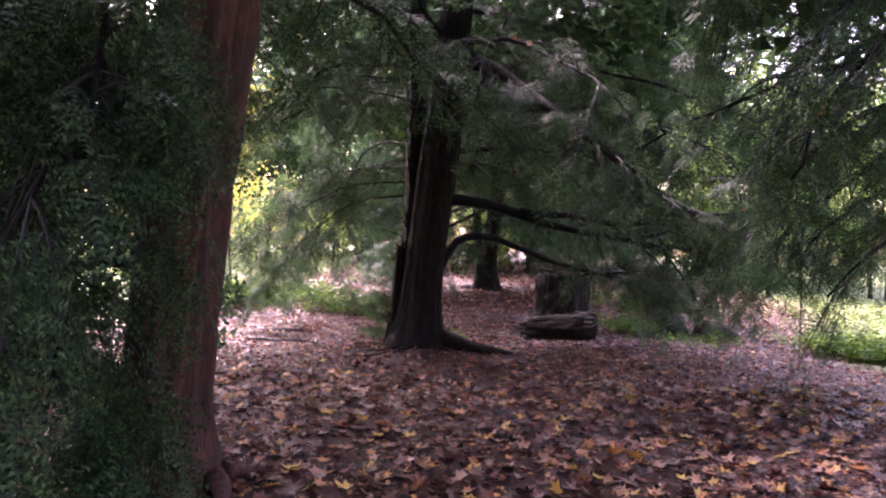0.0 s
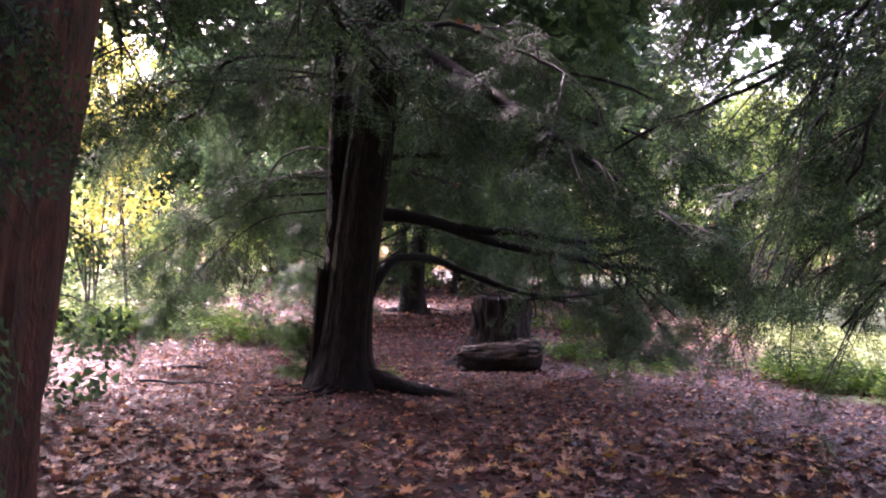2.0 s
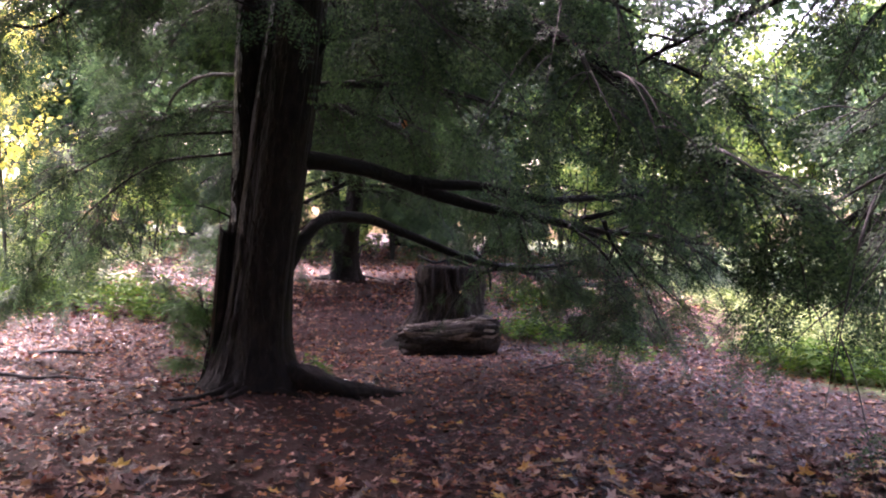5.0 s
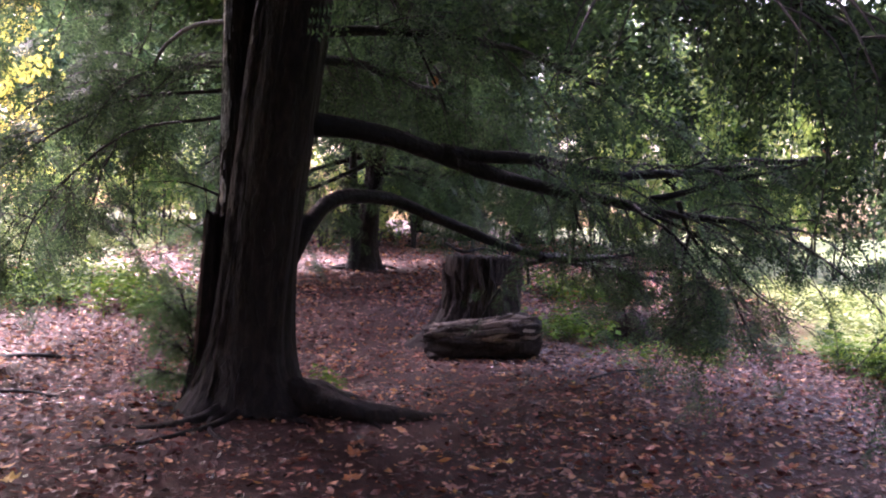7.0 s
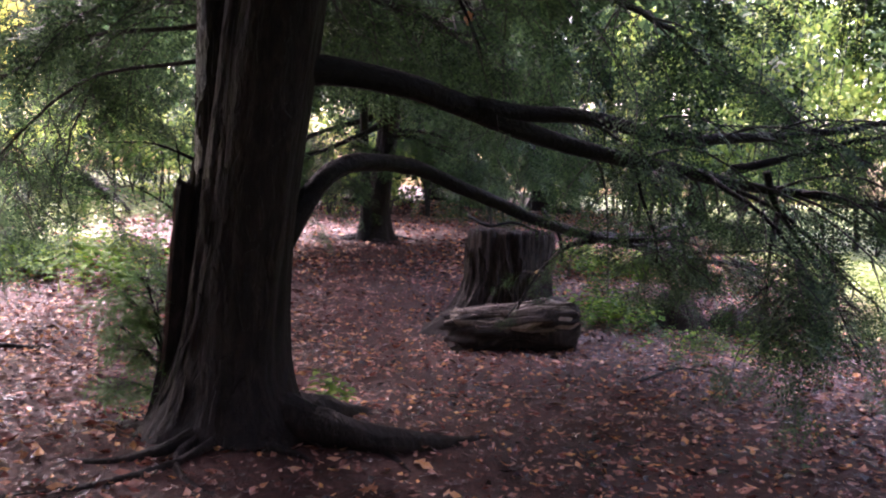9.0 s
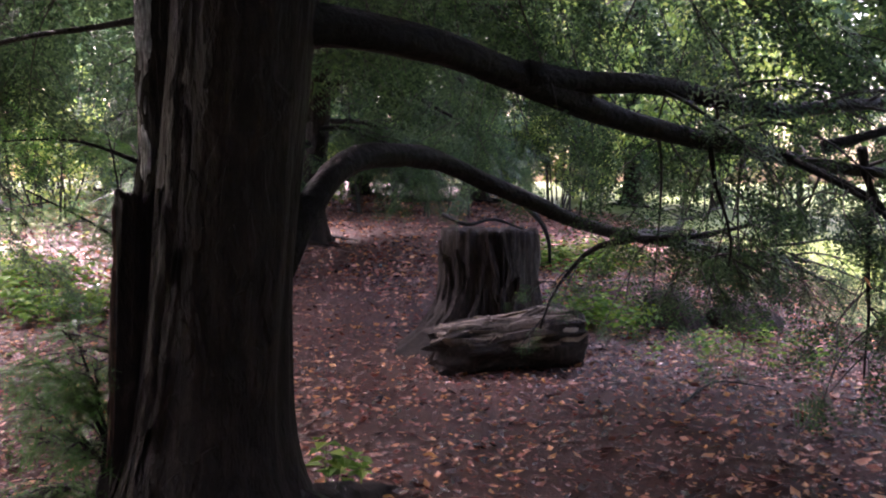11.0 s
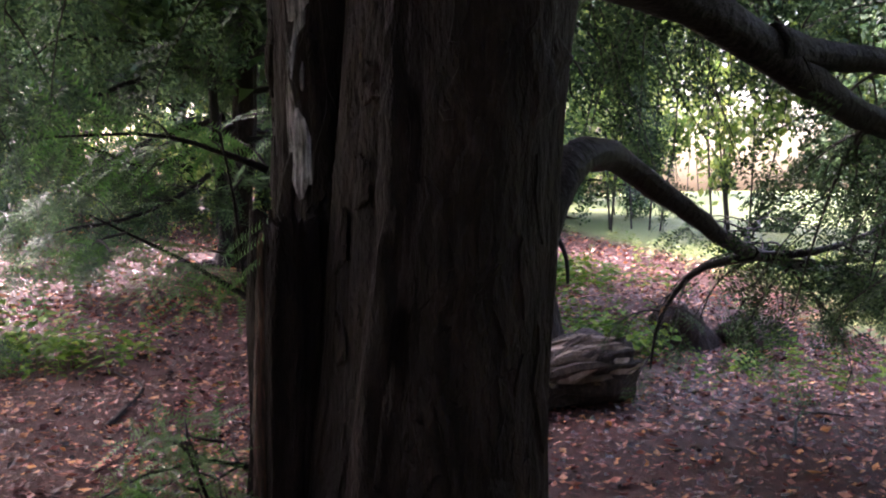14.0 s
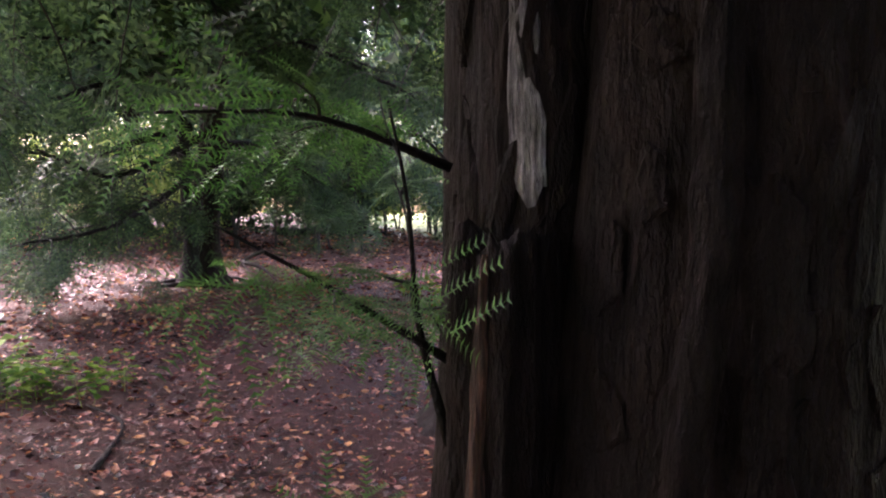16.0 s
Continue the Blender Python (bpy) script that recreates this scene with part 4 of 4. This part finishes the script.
build_litter(42000, 1, OVAL, "leaf_litter", "carpet of damp brown fallen leaves on the woodland floor", 0.058, -7, 8, 0.8, 24, LITTER)
build_litter(11000, 2, LOBED, "lobed_leaf_litter", "fallen brown and orange lobed leaves on the floor", 0.108, -5.5, 6.5, 1.2, 9.8, BRIGHT_LITTER)
build_litter(17000, 5, OVAL, "leaf_litter", "damp red-brown leaves spread under the yews", 0.075, -6, 8, 8, 22, LITTER)
build_litter(24000, 8, OVAL, "leaf_litter", "small crumbled brown leaf pieces on bare soil", 0.036, -4.5, 6, 8, 18, LITTER)
build_litter(14000, 6, OVAL, "leaf_litter", "red-brown fallen leaves on the far rise", 0.1, -9, 10, 21, 36, LITTER)


# ---- undergrowth ----
def herb_template():
    vs, fs = [], []
    for i in range(7):
        a, h = i * 2.4, 0.35 + 0.09 * i
        c, s = math.cos(a), math.sin(a)
        L, W = 0.42 - 0.03 * i, 0.14
        b = np.array([c * 0.03, s * 0.03, h])
        u, w = np.array([c, s, 0.25]), np.array([-s, c, 0])
        k = len(vs)
        vs += [b, b + u * L * 0.45 + w * W, b + u * L + np.array([0, 0, -0.12]), b + u * L * 0.45 - w * W]
        fs += [(k, k + 1, k + 2), (k, k + 2, k + 3)]
    k = len(vs)
    vs += [np.array([0.015, 0, 0]), np.array([-0.015, 0, 0]), np.array([0, 0, 1.0])]
    fs.append((k, k + 1, k + 2))
    return np.array(vs)[:, [0, 2, 1]] * np.array([1, 1, -1]), np.array(fs)


HERBS = herb_template()


def build_patch(name, label, x, y, rx, ry, count, size, seed, mat, template=None, category="plants"):
    rng = np.random.default_rng(seed)
    q = rng.normal(0, 0.5, (count, 2))
    P = [rest(x + a * rx, y + b * ry, -0.01) for a, b in q]
    D = np.stack([rng.normal(0, 0.2, count), rng.normal(0, 0.2, count), np.ones(count)], axis=1)
    me = scatter(template or HERBS, P, D, size * rng.uniform(0.5, 1.3, count), rng, name, mat, 0.8, (1, 0, 0))
    return tagged(new(name, me), label, category, kind="stuff")


build_patch("nettle_patch", "low bright green herbs at the wood's edge", -5.0, 20.4, 2.8, 1.9, 620, 0.4, 3, HERB)
build_patch("nettle_patch", "low green herbs beside the bare path", -1.9, 18.9, 1.3, 0.6, 110, 0.34, 4, HERB)
build_patch("herb_patch", "green herbs beside the stump", 4.0, 17.6, 0.8, 1.0, 110, 0.3, 5, HERB)
build_patch("herb_patch", "green herbs in leaf litter near the log", 4.9, 15.6, 1.1, 1.0, 60, 0.24, 6, HERB)
build_patch("herb_patch", "bright green herbs at the meadow's edge", 7.3, 14.2, 0.8, 2.2, 330, 0.38, 7, HERB)
build_patch("herb_patch", "pale green herbs beyond the stump", 5.6, 21.5, 1.6, 1.6, 150, 0.42, 9, HERB)
build_patch("meadow_plants", "rank sunlit herbs and grass of the open meadow", 10.5, 16.0, 2.4, 7.0, 1500, 0.35, 10, GRASS)
build_patch("meadow_plants", "rank sunlit herbs and grass of the open meadow", -9.5, 27.0, 5.0, 4.0, 1500, 0.45, 11, GRASS)
build_patch("sapling", "small bright green seedling at the yew's foot", 0.35, 12.55, 0.12, 0.12, 7, 0.3, 8, HERB, category="sapling")


# ---- shrubs and woodland beyond ----
QUAD_LEAF = (np.array([(0, 0, 0), (0.32, 0.5, 0.05), (0, 1, -0.1), (-0.32, 0.5, 0.05)]), np.array([(0, 1, 2), (0, 2, 3)]))


def build_shrub(x, y, h, r, count, seed, mat, label, leaf=0.11, name="shrub"):
    ob = thing(name, rest(x, y), label, "shrub", "shrubs")
    rng = np.random.default_rng(seed)
    stems, spots = [], []
    z0 = ground_height(x, y) - 0.05
    for i in range(7):
        a = rng.uniform(0, 6.28)
        top = np.array([x + r * 0.8 * math.cos(a) * rng.random(), y + r * 0.8 * math.sin(a) * rng.random(), z0 + h * rng.uniform(0.7, 1.0)])
        base = np.array([x + 0.3 * r * math.cos(a), y + 0.3 * r * math.sin(a), z0])
        p = smooth_path([base, base * 0.5 + top * 0.5 + rng.normal(0, 0.12 * r, 3), top], 0.4)
        stems.append(p)
        spots += side_branches(p, rng, 6, r * 0.8, 0.15, 0.2, 1.0, 0.2)
    tagged(part("stemwork", mesh_of("stemwork", *tubes([tube(p, np.linspace(0.03, 0.008, len(p)), 6, caps=False) for p in stems] + [tube(p, np.linspace(0.01, 0.003, len(p)), 3, caps=False) for p in spots]), TWIG, True), ob), kind="stuff")
    idx = rng.integers(0, len(spots), count)
    P = np.array([spots[i][rng.integers(1, 7)] for i in idx]) + rng.normal(0, 0.09 * r, (count, 3))
    P[:, 2] = np.maximum(P[:, 2], z0 + 0.05)
    D = rng.normal(0, 1, (count, 3)) + np.array([0, 0, -0.4])
    tagged(part("foliage", scatter(QUAD_LEAF, P, D, leaf * rng.uniform(0.6, 1.3, count), rng, "foliage", mat, 1.0), ob), kind="stuff")
    settle(ob)


S = np.random.default_rng(77)
for i in range(9):
    build_shrub(-10 + 1.5 * i + S.normal(0, 0.3), 27.5 + S.normal(0, 1.2) + (2.5 if i > 4 else 0), 2.6 + S.random() * 1.2, 1.2, 1500, 100 + i, BROADLEAF, "leafy green and yellow shrub at the wood's edge")
for i in range(7):
    build_shrub(14.5 + S.normal(0, 0.8), 9 + 2.8 * i, 7.5 + S.random() * 4.0, 2.2, 3200, 130 + i, BROADLEAF, "sunlit yellow-green shrub at the meadow's edge", 0.2)
for i in range(14):
    build_shrub(-26 + 4 * i + S.normal(0, 0.8), 44 + S.normal(0, 2), 10 + S.random() * 4, 3.6, 2400, 160 + i, BROADLEAF, "tall broadleaved shrub beyond the meadow", 0.32)
for i in range(12):
    build_shrub(-9 + 2.7 * i + S.normal(0, 0.5), 38 + S.normal(0, 1.2), 2.8 + S.random(), 2.0, 2600, 230 + i, NEEDLE if i % 3 == 0 else BROADLEAF, "low dense shrub in the far thicket", 0.2)
for i, (x, y, h) in enumerate(((9.0, 29.5, 7.0), (11.8, 27.5, 8.0), (8.4, 33.5, 6.0), (14.0, 31.5, 9.0), (10.4, 33.5, 8.5), (16.0, 20.5, 8.0))):
    build_shrub(x, y, h, 2.3, 3000, 200 + i, BROADLEAF, "tall thin-stemmed leafy shrub beyond the meadow's edge", 0.17)
for i, (x, y, h) in enumerate(((13.2, 20.5, 5.5), (5.2, 29.0, 5.0), (3.6, 30.5, 4.5), (-2.6, 31.0, 5.0))):
    build_shrub(x, y, h, 1.9, 4200, 210 + i, NEEDLE, "dark evergreen shrub of the thicket", 0.17)
build_shrub(-5.8, 22.5, 9.0, 2.8, 3600, 190, GOLD, "young maple with golden autumn leaves", 0.17, "young_maple")


# ---- dead sticks and rotten stumps on the floor ----
def stick(points, r, label):
    p = smooth_path([rest(x, y, z) for x, y, z in points], 0.07)
    tagged(new("stick", mesh_of("stick", *tube(p, np.linspace(r, 0.35 * r, len(p)), 7, 0.3, points[0][0]), LIMB_BARK, True)), label, "stick", "loose sticks")


stick([(-3.1, 13.3, 0.02), (-2.8, 13.25, 0.04), (-2.55, 13.05, 0.03), (-2.2, 12.95, 0.04), (-1.85, 12.75, 0.02)], 0.026, "thin dead branch on the leaf litter")
stick([(-3.1, 14.9, 0.0), (-2.85, 15.05, 0.02), (-2.6, 15.0, 0.03), (-2.35, 15.2, -0.02)], 0.045, "rotten piece of branch half sunk in litter")
stick([(-1.0, 16.5, 0.02), (-0.7, 17.6, 0.03), (-0.9, 18.4, 0.02)], 0.025, "thin dead stick on bare soil")
stick([(-4.4, 27.7, -0.05), (-4.9, 28.1, 0.35), (-6.76, 29.27, 1.45), (-7.6, 29.7, 2.2), (-9.2, 30.2, 3.9), (-10.4, 30.6, 5.6)], 0.15, "leaning dead bough propped in the shrubs")
stick([(4.9, 33.3, 0.08), (5.6, 33.5, 0.12), (6.1, 33.5, 0.1), (6.7, 33.6, 0.06)], 0.14, "fallen tree trunk lying across the far path")
stick([(3.0, 13.9, 0.02), (3.6, 14.4, 0.04), (4.0, 14.3, 0.02)], 0.015, "thin twig on the leaf litter")


def build_rotten_stump(x, y, r, h, seed, label):
    ob = thing("rotten_stump", rest(x, y), label, "stump", "rotten stumps")
    z0 = ground_height(x, y) - 0.08
    n, verts = 40, []
    for z, q in ((0, 1.3), (0.2, 1.1), (0.45, 1.0), (0.75, 0.85), (1.0, 0.6), (0.9, 0.3), (0.85, 0.02)):
        for k in range(n):
            a = 2 * math.pi * k / n
            c, d = math.cos(a), math.sin(a)
            w = q * r * (1 + 0.4 * lump(c, d, z, 1.6, seed) + 0.2 * lump(c, d, z, 5, seed))
            verts.append((x + w * c, y + w * d, z0 + h * z * (1 + 0.4 * lump(c, d, 0, 1.5, seed + 2)) + 0.04 * lump(c * 3, d * 3, z, 3, seed)))
    faces = [(i * n + k, i * n + (k + 1) % n, (i + 1) * n + (k + 1) % n, (i + 1) * n + k) for i in range(6) for k in range(n)]
    part("body", mesh_of("body", verts, faces, ROT, True), ob)
    settle(ob)


build_rotten_stump(4.85, 17.3, 0.34, 0.42, 3, "low crumbling dark stump in the litter")
build_rotten_stump(5.6, 17.0, 0.36, 0.36, 6, "broad mossy rotten stump beside the meadow")


# ---- single maple leaves on the floor ----
def build_maple_leaves():
    rng = np.random.default_rng(91)
    pts = []
    for k in range(5):
        a = math.pi / 2 + (k - 2) * 1.02
        L = (0.3, 0.46, 0.56, 0.46, 0.3)[k]
        pts += [(0.25 * math.cos(a - 0.5), 0.25 * math.sin(a - 0.5)), (L * 0.78 * math.cos(a - 0.28), L * 0.78 * math.sin(a - 0.28)), (L * math.cos(a), L * math.sin(a)), (L * 0.78 * math.cos(a + 0.28), L * 0.78 * math.sin(a + 0.28))]
    pts += [(-0.03, -0.14), (0.0, -0.5), (0.03, -0.14)]
    shapes = []
    for i in range(5):
        v, f = leaf_template(pts, 0.25 + 0.25 * i)
        v[:, 2] += rng.normal(0, 0.05, len(v))
        shapes.append(mesh_of("maple_leaf", v, f, MAPLE))
    for i in range(280):
        y = 1.6 + 9.5 * rng.random() ** 1.3
        x = rng.uniform(-0.45, 0.62) * (y + 1.5) + 0.3
        while meadow_share(x, y) > 0.3:
            x *= 0.7
        ob = new("maple_leaf", shapes[i % 5])
        ob.parent = GROUND
        s = rng.uniform(0.09, 0.16)
        ob.matrix_basis = Matrix.Translation(rest(x, y, 0.035)) @ Euler((rng.normal(0, 0.18), rng.normal(0, 0.18), rng.uniform(0, 6.3))).to_matrix().to_4x4() @ Matrix.Diagonal((s, s, s, 1))


build_maple_leaves()


# ---- autumn leaves caught in the yews ----
CAUGHT = [o for o in bpy.data.objects if o.name.split(".")[0] == "limb" and o.parent and o.parent.location.y < 13 and len(o.data.vertices) < 1200]
PICK = np.random.default_rng(7)
LEAF = next(o.data for o in GROUND.children)
for i in range(56):
    limb = CAUGHT[int(PICK.integers(0, len(CAUGHT)))]
    v = limb.data.vertices[int(len(limb.data.vertices) * PICK.uniform(0.4, 0.95))].co
    leaf = part("maple_leaf", LEAF, limb.parent)
    size = PICK.uniform(0.09, 0.14)
    leaf.matrix_basis = Matrix.Translation(v - limb.parent.location + Vector((0, 0, 0.02))) @ Euler(PICK.uniform(-1.4, 1.4, 3)).to_matrix().to_4x4() @ Matrix.Diagonal((size, size, size, 1))
